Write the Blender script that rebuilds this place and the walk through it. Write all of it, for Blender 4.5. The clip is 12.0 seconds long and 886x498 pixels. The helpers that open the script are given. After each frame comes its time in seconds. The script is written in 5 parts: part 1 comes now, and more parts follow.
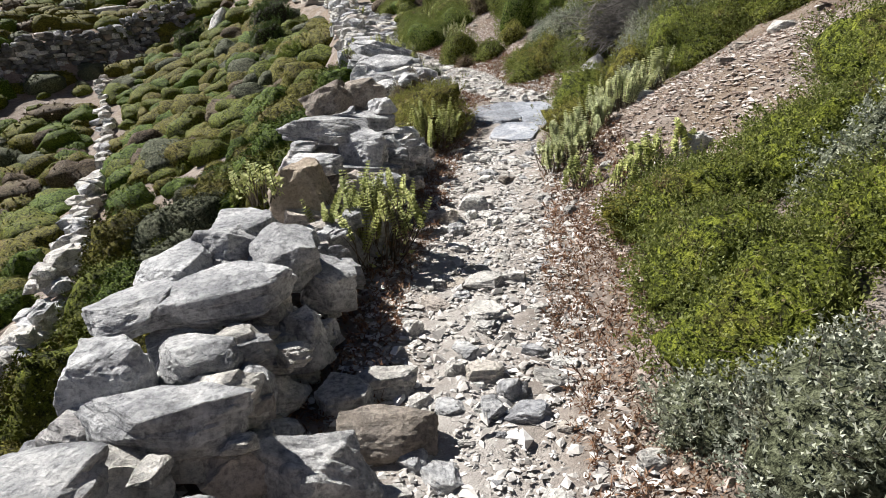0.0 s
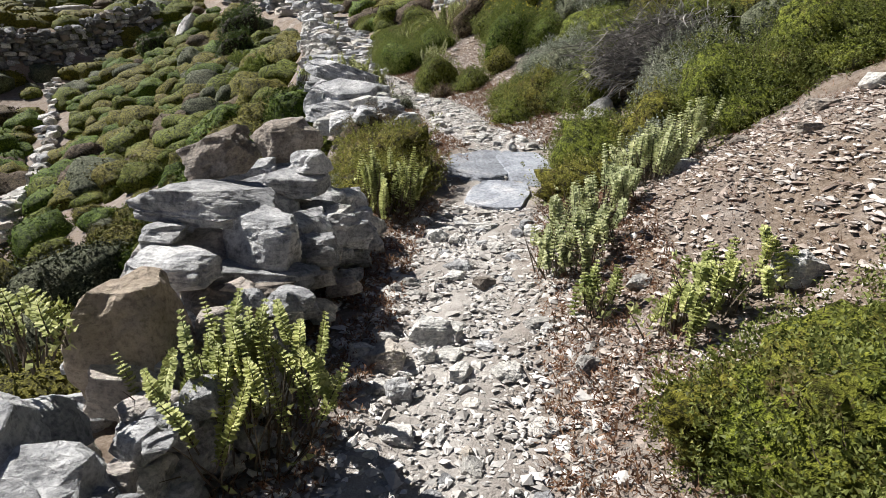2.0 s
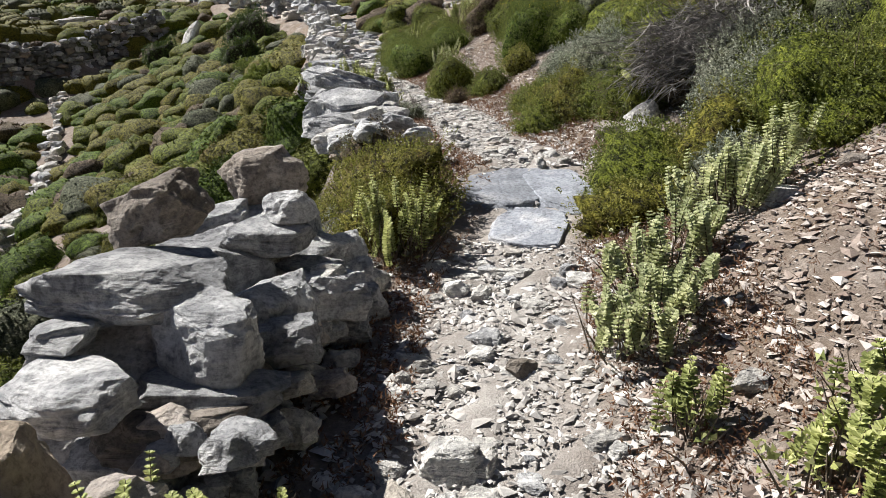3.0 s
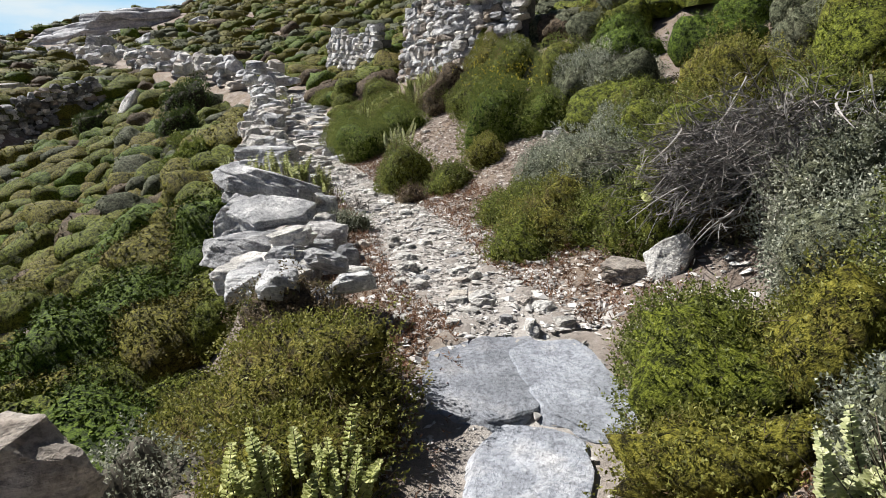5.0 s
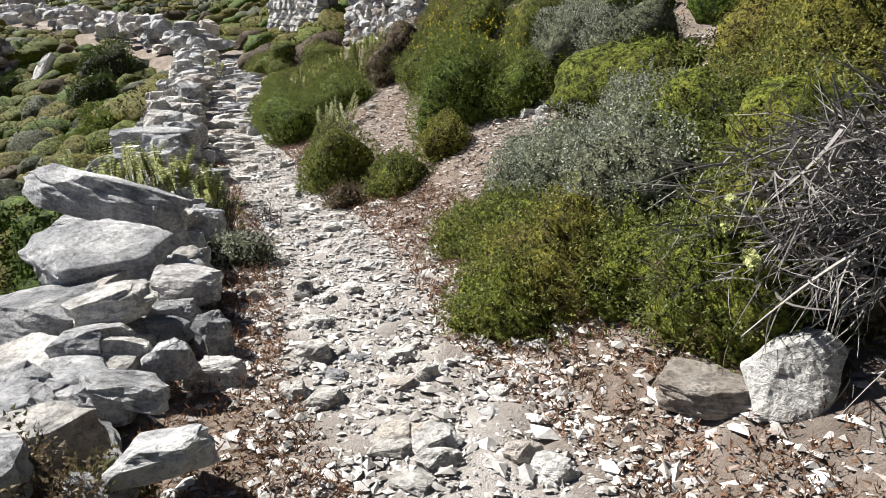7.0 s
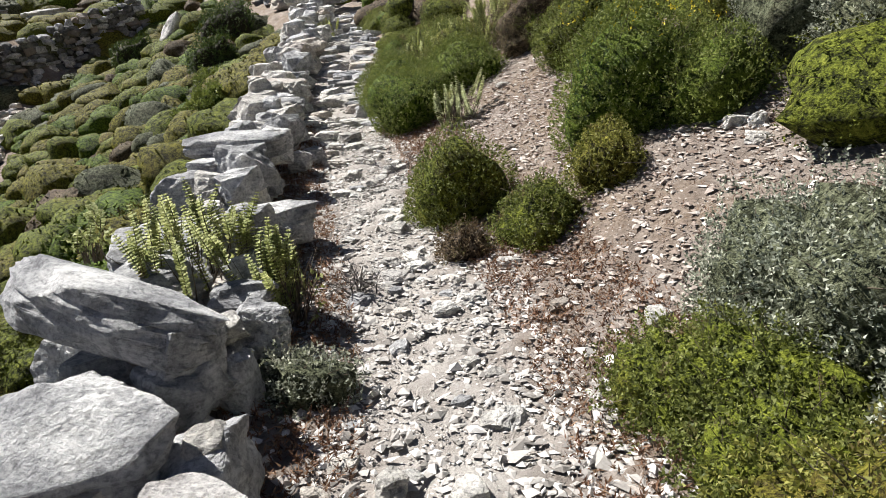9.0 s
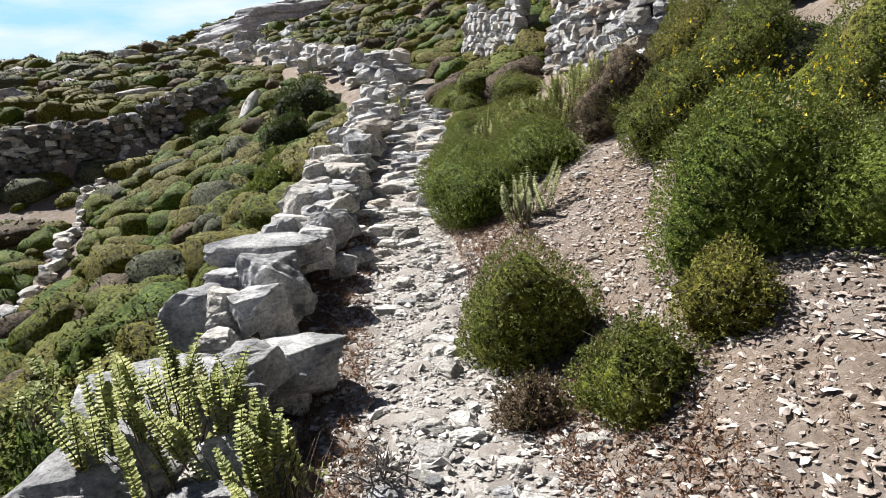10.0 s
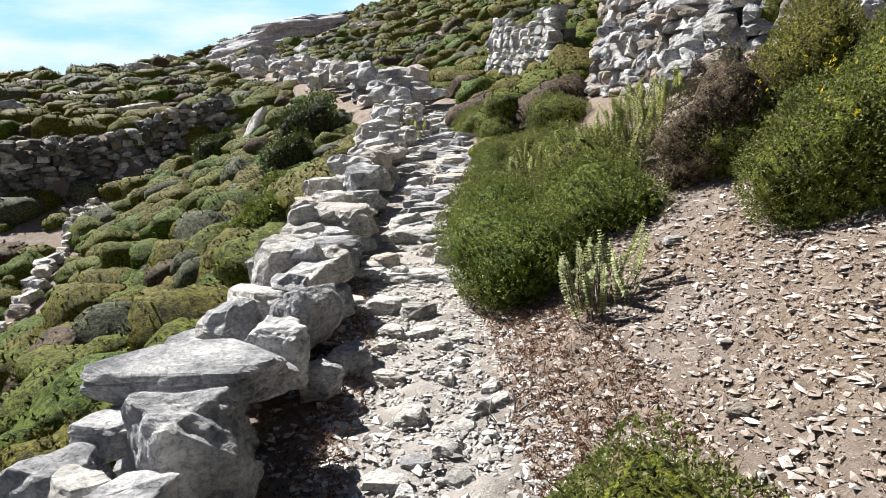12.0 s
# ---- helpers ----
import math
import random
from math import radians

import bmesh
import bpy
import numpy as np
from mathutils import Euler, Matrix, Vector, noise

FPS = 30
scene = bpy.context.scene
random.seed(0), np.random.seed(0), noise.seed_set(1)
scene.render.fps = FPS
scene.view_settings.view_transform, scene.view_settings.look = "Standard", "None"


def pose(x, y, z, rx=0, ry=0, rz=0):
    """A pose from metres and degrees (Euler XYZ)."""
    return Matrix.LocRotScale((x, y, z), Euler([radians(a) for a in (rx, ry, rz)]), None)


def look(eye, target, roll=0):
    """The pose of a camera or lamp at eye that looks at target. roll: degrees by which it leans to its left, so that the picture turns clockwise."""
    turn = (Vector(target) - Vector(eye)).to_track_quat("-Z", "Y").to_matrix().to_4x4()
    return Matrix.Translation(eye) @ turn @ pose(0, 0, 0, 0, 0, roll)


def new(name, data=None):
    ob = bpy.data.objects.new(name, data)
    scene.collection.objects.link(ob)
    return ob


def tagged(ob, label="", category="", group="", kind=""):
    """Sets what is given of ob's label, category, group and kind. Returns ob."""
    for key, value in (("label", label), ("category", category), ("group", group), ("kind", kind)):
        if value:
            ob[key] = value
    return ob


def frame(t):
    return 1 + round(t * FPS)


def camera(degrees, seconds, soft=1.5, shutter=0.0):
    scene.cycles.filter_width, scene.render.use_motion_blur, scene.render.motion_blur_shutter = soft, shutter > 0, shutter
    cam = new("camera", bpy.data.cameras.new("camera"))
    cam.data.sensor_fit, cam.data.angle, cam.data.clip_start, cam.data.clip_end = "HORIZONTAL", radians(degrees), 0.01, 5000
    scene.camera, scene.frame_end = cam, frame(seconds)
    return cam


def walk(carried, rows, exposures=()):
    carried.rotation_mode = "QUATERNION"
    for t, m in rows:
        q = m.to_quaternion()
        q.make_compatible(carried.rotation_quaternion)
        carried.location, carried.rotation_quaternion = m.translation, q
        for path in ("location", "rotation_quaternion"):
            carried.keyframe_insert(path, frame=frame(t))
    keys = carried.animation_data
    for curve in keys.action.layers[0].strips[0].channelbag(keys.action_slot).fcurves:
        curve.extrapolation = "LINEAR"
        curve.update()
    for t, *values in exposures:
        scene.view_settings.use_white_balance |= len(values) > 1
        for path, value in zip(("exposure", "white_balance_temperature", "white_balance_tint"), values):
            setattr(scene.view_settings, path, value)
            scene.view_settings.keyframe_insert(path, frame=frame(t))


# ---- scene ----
cam = camera(66.4, 12.0, soft=0.6)
PATH = [
    (0, (0.402, -0.892, 1.421), (0.117, 0.98, 0.776), -3.5),
    (0.5, (0.317, -0.458, 1.4), (0.086, 1.4, 0.696), -2.8),
    (1, (0.25, -0.063, 1.43), (0.166, 1.808, 0.728), -4.4),
    (1.5, (0.312, 0.416, 1.454), (0.107, 2.3, 0.817), -1.3),
    (2, (0.306, 0.867, 1.437), (0.093, 2.764, 0.842), -0.1),
    (2.5, (0.245, 1.357, 1.463), (0.061, 3.251, 0.848), -1.9),
    (2.7, (0.233, 1.538, 1.437), (-0.06, 3.425, 0.841), -2.1),
    (4.3, (-0.032, 2.953, 1.542), (-0.036, 4.855, 0.926), -3.1),
    (4.5, (-0.026, 3.137, 1.516), (-0.18, 5.052, 0.961), -2.7),
    (5, (0.028, 3.552, 1.665), (-0.111, 5.501, 1.24), -1.5),
    (5.5, (0.002, 4.003, 1.634), (-0.029, 5.949, 1.176), -0.7),
    (6, (-0.008, 4.474, 1.65), (0.17, 6.374, 1.052), -3.0),
    (6.5, (0.024, 5.0, 1.689), (0.07, 6.933, 1.179), -0.0),
    (7, (0.035, 5.483, 1.667), (0.008, 7.415, 1.15), -1.2),
    (7.2, (0.033, 5.682, 1.706), (0.014, 7.618, 1.204), -1.6),
    (8.8, (-0.141, 6.979, 1.998), (-0.431, 8.847, 1.344), -3.2),
    (9, (-0.174, 7.116, 1.981), (-0.562, 8.96, 1.312), -3.7),
    (9.5, (-0.203, 7.64, 2.042), (-0.737, 9.49, 1.505), -5.3),
    (10, (-0.302, 8.115, 2.049), (-0.902, 9.966, 1.584), -4.3),
    (10.5, (-0.413, 8.601, 2.041), (-1.069, 10.429, 1.563), -4.3),
    (11, (-0.519, 9.019, 2.113), (-1.293, 10.812, 1.683), -5.6),
    (11.5, (-0.744, 9.474, 2.123), (-1.364, 11.347, 1.792), -5.5),
    (12, (-0.919, 9.809, 2.076), (-1.558, 11.66, 1.668), -3.2),
]
EXPOSURES = [(0, 1.06), (2, 0.99), (4.5, 0.92), (6.5, 1.12), (9.5, 1.14), (12, 1.24)]
walk(cam, [(t, look(eye, target, roll)) for t, eye, target, roll in PATH], EXPOSURES)
def linear(r, g, b):
    return tuple(c / 12.92 if c <= 0.04045 else ((c + 0.055) / 1.055) ** 2.4 for c in (r / 255, g / 255, b / 255)) + (1,)


# ---- sky and sun ----
SUN_AT = (-0.92, 0.40)
ELEVATION = radians(46)
world = bpy.data.worlds.new("sky")
scene.world = world
world.use_nodes = True
wn = world.node_tree.nodes
sky = wn.new("ShaderNodeTexSky")
sky.sky_type, sky.sun_disc = "NISHITA", False
sky.sun_elevation, sky.sun_rotation = ELEVATION, math.atan2(SUN_AT[0], SUN_AT[1])
sky.altitude, sky.air_density, sky.dust_density = 100, 0.3, 0.1
wn["Background"].inputs["Strength"].default_value = 0.05
world.node_tree.links.new(sky.outputs[0], wn["Background"].inputs["Color"])
sun_data = bpy.data.lights.new("sun", "SUN")
sun_data.energy, sun_data.angle, sun_data.color = 5.0, radians(0.6), (1.0, 0.965, 0.905)
sun = new("sun", sun_data)
away = Vector((SUN_AT[0], SUN_AT[1], 0)).normalized() * math.cos(ELEVATION) + Vector((0, 0, math.sin(ELEVATION)))
sun.matrix_basis = look(away * 60, (0, 0, 0))


# the pale, thinly clouded sky low over the hill, far beyond the land
def sky_backdrop():
    m = bpy.data.materials.new("clouded_sky")
    m.use_nodes = True
    n, l = m.node_tree.nodes, m.node_tree.links
    n.remove(n["Principled BSDF"])
    t, stretch, where = n.new("ShaderNodeTexNoise"), n.new("ShaderNodeMapping"), n.new("ShaderNodeTexCoord")
    t.inputs["Scale"].default_value, t.inputs["Detail"].default_value, t.inputs["Roughness"].default_value = 0.005, 6, 0.55
    stretch.inputs["Scale"].default_value, stretch.inputs["Rotation"].default_value = (0.6, 0.6, 2.4), (0, 0.25, 0)
    l.new(where.outputs["Object"], stretch.inputs["Vector"]), l.new(stretch.outputs[0], t.inputs["Vector"])
    r = n.new("ShaderNodeValToRGB")
    r.color_ramp.elements[0].position, r.color_ramp.elements[0].color = 0.38, (0.21, 0.37, 0.51, 1)
    r.color_ramp.elements[1].position, r.color_ramp.elements[1].color = 0.62, (0.385, 0.445, 0.48, 1)
    e = n.new("ShaderNodeEmission")
    l.new(t.outputs["Fac"], r.inputs["Fac"]), l.new(r.outputs[0], e.inputs["Color"])
    l.new(e.outputs[0], n["Material Output"].inputs["Surface"])
    bm = bmesh.new()
    last = None
    for k in range(25):
        a = radians(-4 + 76 * k / 24)
        low, high = (bm.verts.new((-1500 * math.sin(a), 1500 * math.cos(a), z)) for z in (-300, 480))
        if last:
            bm.faces.new((last[0], low, high, last[1]))
        last = low, high
    me = bpy.data.meshes.new("backdrop")
    bm.to_mesh(me)
    me.materials.append(m)
    return tagged(new("backdrop", me), "pale blue sky with thin white cloud", "sky", kind="structure")


sky_backdrop()


# ---- materials ----
def material(name, rough=0.85):
    m = bpy.data.materials.new(name)
    m.use_nodes = True
    n, l = m.node_tree.nodes, m.node_tree.links
    b = n["Principled BSDF"]
    b.inputs["Roughness"].default_value = rough
    b.inputs["Specular IOR Level"].default_value = 0.25
    return m, n, l, b


def ramp(n, l, source, stops):
    r = n.new("ShaderNodeValToRGB")
    e = r.color_ramp.elements
    e[0].position, e[0].color = stops[0][0], (*stops[0][1], 1)
    e[1].position, e[1].color = stops[-1][0], (*stops[-1][1], 1)
    for p, c in stops[1:-1]:
        e.new(p).color = (*c, 1)
    l.new(source, r.inputs["Fac"])
    return r.outputs["Color"]


def noise_tex(n, l, scale, detail=6, rough=0.6, coords=None):
    t = n.new("ShaderNodeTexNoise")
    t.inputs["Scale"].default_value, t.inputs["Detail"].default_value, t.inputs["Roughness"].default_value = scale, detail, rough
    if coords is not None:
        l.new(coords, t.inputs["Vector"])
    return t.outputs["Fac"]


def mixed(n, l, fac, a, b, mode="MIX"):
    m = n.new("ShaderNodeMix")
    m.data_type, m.blend_type = "RGBA", mode
    for socket, value in ((m.inputs[0], fac), (m.inputs[6], a), (m.inputs[7], b)):
        if isinstance(value, (int, float)):
            socket.default_value = value
        elif isinstance(value, tuple):
            socket.default_value = (*value[:3], 1)
        else:
            l.new(value, socket)
    return m.outputs[2]


def bump(n, l, b, height, strength, distance):
    u = n.new("ShaderNodeBump")
    u.inputs["Strength"].default_value, u.inputs["Distance"].default_value = strength, distance
    l.new(height, u.inputs["Height"])
    l.new(u.outputs[0], b.inputs["Normal"])


def coords(n, kind="Object"):
    return n.new("ShaderNodeTexCoord").outputs[kind]


def scaled_coords(n, l, vector, scale):
    m = n.new("ShaderNodeMapping")
    m.inputs["Scale"].default_value = scale
    l.new(vector, m.inputs["Vector"])
    return m.outputs[0]


def stone_material(name, dark, mid, light, tan, tan_share, spots=0.6, relief=0.03):
    """Weathered schist and limestone: grey body in thin beds, dark lichen spots, pale chipped faces, a few rusty stones, fine pits."""
    m, n, l, b = material(name, 0.88)
    where = n.new("ShaderNodeNewGeometry").outputs["Position"]
    info = n.new("ShaderNodeObjectInfo").outputs["Random"]
    large, patch, fine, pits = (noise_tex(n, l, s, d, g, where) for s, d, g in ((3.5, 6, 0.6), (13, 8, 0.7), (48, 6, 0.72), (150, 3, 0.7)))
    beds = noise_tex(n, l, 1.0, 5, 0.65, scaled_coords(n, l, coords(n), (1.6, 1.6, 9)))
    body = ramp(n, l, large, ((0.32, dark), (0.5, mid), (0.64, light)))
    body = mixed(n, l, 0.5, body, ramp(n, l, beds, ((0.32, (0.62, 0.62, 0.63)), (0.52, (1, 1, 1)), (0.7, (1.22, 1.21, 1.19)))), "MULTIPLY")
    body = mixed(n, l, spots, body, ramp(n, l, patch, ((0.4, (0.45, 0.45, 0.46)), (0.47, (1.0, 1.0, 1.0)), (0.62, (1.25, 1.24, 1.22)))), "MULTIPLY")
    speck = ramp(n, l, fine, ((0.38, (0.55, 0.55, 0.56)), (0.5, (1.0, 1.0, 1.0)), (0.64, (1.25, 1.24, 1.22))))
    body = mixed(n, l, 0.8, body, speck, "MULTIPLY")
    share = ramp(n, l, info, ((1 - tan_share - 0.05, (0, 0, 0)), (1 - tan_share + 0.05, (0.75, 0.75, 0.75))))
    body = mixed(n, l, share, body, mixed(n, l, 0.75, tan, speck, "MULTIPLY"))
    tone = n.new("ShaderNodeMapRange")
    tone.inputs["To Min"].default_value, tone.inputs["To Max"].default_value = 0.8, 1.2
    l.new(info, tone.inputs["Value"])
    scaled = n.new("ShaderNodeVectorMath")
    scaled.operation = "SCALE"
    l.new(body, scaled.inputs[0]), l.new(tone.outputs[0], scaled.inputs["Scale"])
    l.new(scaled.outputs[0], b.inputs["Base Color"])
    total = None
    for source, weight in ((beds, 0.5), (patch, 1.0), (fine, 0.5), (pits, 0.18)):
        add = n.new("ShaderNodeMath")
        add.operation = "MULTIPLY_ADD"
        add.inputs[1].default_value, add.inputs[2].default_value = weight, 0
        l.new(source, add.inputs[0])
        if total is not None:
            l.new(total, add.inputs[2])
        total = add.outputs[0]
    bump(n, l, b, total, 1.0, relief)
    return m


GREY_STONE = stone_material("grey_stone", (0.23, 0.235, 0.25), (0.42, 0.425, 0.44), (0.64, 0.64, 0.645), (0.4, 0.34, 0.29), 0.06)
PALE_STONE = stone_material("pale_stone", (0.38, 0.365, 0.345), (0.55, 0.535, 0.51), (0.7, 0.68, 0.65), (0.38, 0.33, 0.28), 0.08)
TAN_STONE = stone_material("tan_stone", (0.18, 0.155, 0.13), (0.31, 0.27, 0.235), (0.45, 0.41, 0.37), (0.38, 0.31, 0.24), 0.3)
BLUE_STONE = stone_material("blue_grey_stone", (0.27, 0.28, 0.3), (0.4, 0.41, 0.44), (0.54, 0.54, 0.56), (0.4, 0.38, 0.36), 0.2)
BEDROCK = stone_material("worn_bedrock", (0.21, 0.225, 0.255), (0.31, 0.33, 0.375), (0.43, 0.435, 0.46), (0.43, 0.42, 0.42), 0.0, 0.35, 0.02)
# stone coloured dark for the terrace wall's shaded face; also fills wall cores
SHADE_AND_CORE_STONE = stone_material("shade_and_core_stone", (0.08, 0.08, 0.082), (0.14, 0.14, 0.142), (0.24, 0.24, 0.24), (0.2, 0.16, 0.13), 0.1)
WHITE_STONE = stone_material("white_stone", (0.5, 0.49, 0.47), (0.64, 0.63, 0.61), (0.76, 0.75, 0.73), (0.6, 0.55, 0.5), 0.1)


def gravel_material(name, stops):
    """Chips whose tone changes from piece to piece."""
    m, n, l, b = material(name, 0.9)
    piece = n.new("ShaderNodeNewGeometry")
    tone = ramp(n, l, piece.outputs["Random Per Island"], stops)
    fine = noise_tex(n, l, 90, 4, 0.7, piece.outputs["Position"])
    l.new(mixed(n, l, 0.5, tone, ramp(n, l, fine, ((0.3, (0.6, 0.6, 0.6)), (0.7, (1.2, 1.2, 1.2)))), "MULTIPLY"), b.inputs["Base Color"])
    bump(n, l, b, fine, 0.4, 0.006)
    return m


TRAIL_CHIPS = gravel_material("trail_chips", ((0.0, (0.24, 0.225, 0.21)), (0.3, (0.42, 0.4, 0.38)), (0.8, (0.54, 0.52, 0.5)), (1.0, (0.72, 0.705, 0.69))))
SCREE_CHIPS = gravel_material("scree_chips", ((0.0, (0.2, 0.15, 0.125)), (0.35, (0.33, 0.275, 0.24)), (0.8, (0.47, 0.42, 0.385)), (1.0, (0.66, 0.63, 0.6))))


def soil_material():
    """Trampled pale dust on the trail, reddish dry litter beside it, brown stony earth on the slopes."""
    m, n, l, b = material("soil", 0.95)
    where = n.new("ShaderNodeNewGeometry").outputs["Position"]
    worn = n.new("ShaderNodeAttribute")
    worn.attribute_name = "worn"
    big, mid, fine, grit = (noise_tex(n, l, s, 6, 0.65, where) for s in (0.9, 5, 32, 140))
    dust = ramp(n, l, mid, ((0.3, (0.31, 0.285, 0.265)), (0.55, (0.42, 0.395, 0.375)), (0.75, (0.52, 0.5, 0.475))))
    litter = ramp(n, l, fine, ((0.3, (0.1, 0.07, 0.05)), (0.5, (0.2, 0.155, 0.12)), (0.72, (0.34, 0.285, 0.24))))
    earth = ramp(n, l, mid, ((0.3, (0.125, 0.1, 0.085)), (0.55, (0.235, 0.2, 0.178)), (0.75, (0.36, 0.325, 0.3))))
    slope = mixed(n, l, ramp(n, l, big, ((0.42, (0, 0, 0)), (0.6, (1, 1, 1)))), earth, litter)
    edge = n.new("ShaderNodeMath")
    edge.operation = "MULTIPLY_ADD"
    edge.inputs[1].default_value, edge.inputs[2].default_value = 0.5, -0.25
    l.new(mid, edge.inputs[0])
    wear = n.new("ShaderNodeMath")
    wear.use_clamp = True
    l.new(worn.outputs["Fac"], wear.inputs[0]), l.new(edge.outputs[0], wear.inputs[1])
    base = mixed(n, l, wear.outputs[0], slope, dust)
    base = mixed(n, l, 0.7, base, ramp(n, l, grit, ((0.3, (0.62, 0.6, 0.58)), (0.7, (1.25, 1.25, 1.24)))), "MULTIPLY")
    l.new(base, b.inputs["Base Color"])
    add = n.new("ShaderNodeMath")
    l.new(fine, add.inputs[0]), l.new(grit, add.inputs[1])
    bump(n, l, b, add.outputs[0], 0.8, 0.015)
    return m


SOIL = soil_material()


def leaf_material(name, deep, mid, light, dry=(0.2, 0.12, 0.06), dry_share=0.0, through_light=0.25):
    m, n, l, b = material(name, 0.6)
    geo = n.new("ShaderNodeNewGeometry")
    tone = ramp(n, l, geo.outputs["Random Per Island"], ((0.0, deep), (0.5, mid), (1.0, light)))
    patch = noise_tex(n, l, 3.2, 4, 0.6, geo.outputs["Position"])
    tone = mixed(n, l, 0.55, tone, ramp(n, l, patch, ((0.35, (0.62, 0.66, 0.6)), (0.65, (1.3, 1.22, 1.1)))), "MULTIPLY")
    if dry_share:
        where = noise_tex(n, l, 4.5, 5, 0.7, geo.outputs["Position"])
        tone = mixed(n, l, ramp(n, l, where, ((0.68 - 0.3 * dry_share, (0, 0, 0)), (0.8 - 0.3 * dry_share, (1, 1, 1)))), tone, dry)
    l.new(tone, b.inputs["Base Color"])
    t = n.new("ShaderNodeBsdfTranslucent")
    l.new(tone, t.inputs["Color"])
    s = n.new("ShaderNodeMixShader")
    s.inputs[0].default_value = through_light
    l.new(b.outputs[0], s.inputs[1]), l.new(t.outputs[0], s.inputs[2])
    l.new(s.outputs[0], n["Material Output"].inputs["Surface"])
    return m


GREEN_LEAF = leaf_material("green_leaf", (0.05, 0.066, 0.015), (0.142, 0.168, 0.042), (0.25, 0.278, 0.09), (0.19, 0.125, 0.075), 0.35, 0.36)
FRESH_LEAF = leaf_material("fresh_leaf", (0.072, 0.098, 0.018), (0.15, 0.188, 0.043), (0.265, 0.305, 0.085))
OLIVE_LEAF = leaf_material("olive_leaf", (0.055, 0.06, 0.013), (0.18, 0.19, 0.04), (0.33, 0.33, 0.1), (0.15, 0.095, 0.055), 0.42, 0.36)
GREY_LEAF = leaf_material("grey_leaf", (0.08, 0.09, 0.07), (0.27, 0.295, 0.235), (0.52, 0.545, 0.465), (0.14, 0.11, 0.08), 0.3)
BROWN_LEAF = leaf_material("brown_leaf", (0.04, 0.03, 0.018), (0.13, 0.095, 0.06), (0.24, 0.19, 0.12), (0.15, 0.16, 0.05), 0.6)
DARK_LEAF = leaf_material("dark_leaf", (0.025, 0.045, 0.012), (0.05, 0.08, 0.02), (0.085, 0.12, 0.03))
PALE_LEAF = leaf_material("pale_leaf", (0.2, 0.235, 0.08), (0.4, 0.435, 0.17), (0.62, 0.64, 0.33), (0.3, 0.22, 0.11), 0.2, 0.3)
SILVER_LEAF = leaf_material("silver_leaf", (0.28, 0.32, 0.16), (0.45, 0.48, 0.27), (0.62, 0.64, 0.43), (0.3, 0.22, 0.13), 0.15, 0.3)
DRY_LEAF = leaf_material("dry_leaf", (0.07, 0.035, 0.022), (0.19, 0.1, 0.062), (0.33, 0.22, 0.15))



def cushion_material(name, deep, mid, light, dry):
    """The close, fine-leaved skin of a cushion shrub: clumps of leaves, the shade in their gaps painted as dark colour,
    drier here and there.
    """
    m, n, l, b = material(name, 0.7)
    b.inputs["Specular IOR Level"].default_value = 0.1
    geo = n.new("ShaderNodeNewGeometry")
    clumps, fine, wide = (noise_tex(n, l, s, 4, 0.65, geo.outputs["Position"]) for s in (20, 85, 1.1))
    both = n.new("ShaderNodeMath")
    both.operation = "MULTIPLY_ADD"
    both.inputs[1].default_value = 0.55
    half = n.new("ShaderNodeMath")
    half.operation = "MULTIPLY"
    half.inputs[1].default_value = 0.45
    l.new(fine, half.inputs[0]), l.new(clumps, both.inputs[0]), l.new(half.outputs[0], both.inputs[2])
    # deep paints gap shade into the lows of the noise that drives the bump
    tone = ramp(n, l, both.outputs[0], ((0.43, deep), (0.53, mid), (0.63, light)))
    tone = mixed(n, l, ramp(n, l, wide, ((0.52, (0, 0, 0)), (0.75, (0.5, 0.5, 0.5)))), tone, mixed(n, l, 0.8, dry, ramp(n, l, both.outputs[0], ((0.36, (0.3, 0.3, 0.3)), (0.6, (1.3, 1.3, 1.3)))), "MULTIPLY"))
    l.new(tone, b.inputs["Base Color"])
    bump(n, l, b, both.outputs[0], 1.0, 0.04)
    return m


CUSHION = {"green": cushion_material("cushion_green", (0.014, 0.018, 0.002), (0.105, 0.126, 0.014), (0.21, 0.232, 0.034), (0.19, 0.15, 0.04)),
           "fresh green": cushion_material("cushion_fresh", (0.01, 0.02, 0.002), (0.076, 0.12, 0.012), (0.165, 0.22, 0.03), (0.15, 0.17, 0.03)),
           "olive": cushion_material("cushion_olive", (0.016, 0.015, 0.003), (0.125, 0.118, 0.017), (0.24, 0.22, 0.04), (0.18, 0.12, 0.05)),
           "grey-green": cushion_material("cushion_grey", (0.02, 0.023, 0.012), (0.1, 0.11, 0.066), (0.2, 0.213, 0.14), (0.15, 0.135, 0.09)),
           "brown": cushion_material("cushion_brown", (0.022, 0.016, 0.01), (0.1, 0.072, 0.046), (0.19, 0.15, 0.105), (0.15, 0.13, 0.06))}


def wood_material(name, dark, light):
    m, n, l, b = material(name, 0.9)
    geo = n.new("ShaderNodeNewGeometry")
    grain = noise_tex(n, l, 60, 5, 0.7, geo.outputs["Position"])
    tone = mixed(n, l, 0.5, ramp(n, l, geo.outputs["Random Per Island"], ((0, dark), (1, light))), ramp(n, l, grain, ((0.3, (0.5, 0.5, 0.5)), (0.7, (1.3, 1.3, 1.3)))), "MULTIPLY")
    l.new(tone, b.inputs["Base Color"])
    bump(n, l, b, grain, 0.5, 0.004)
    return m


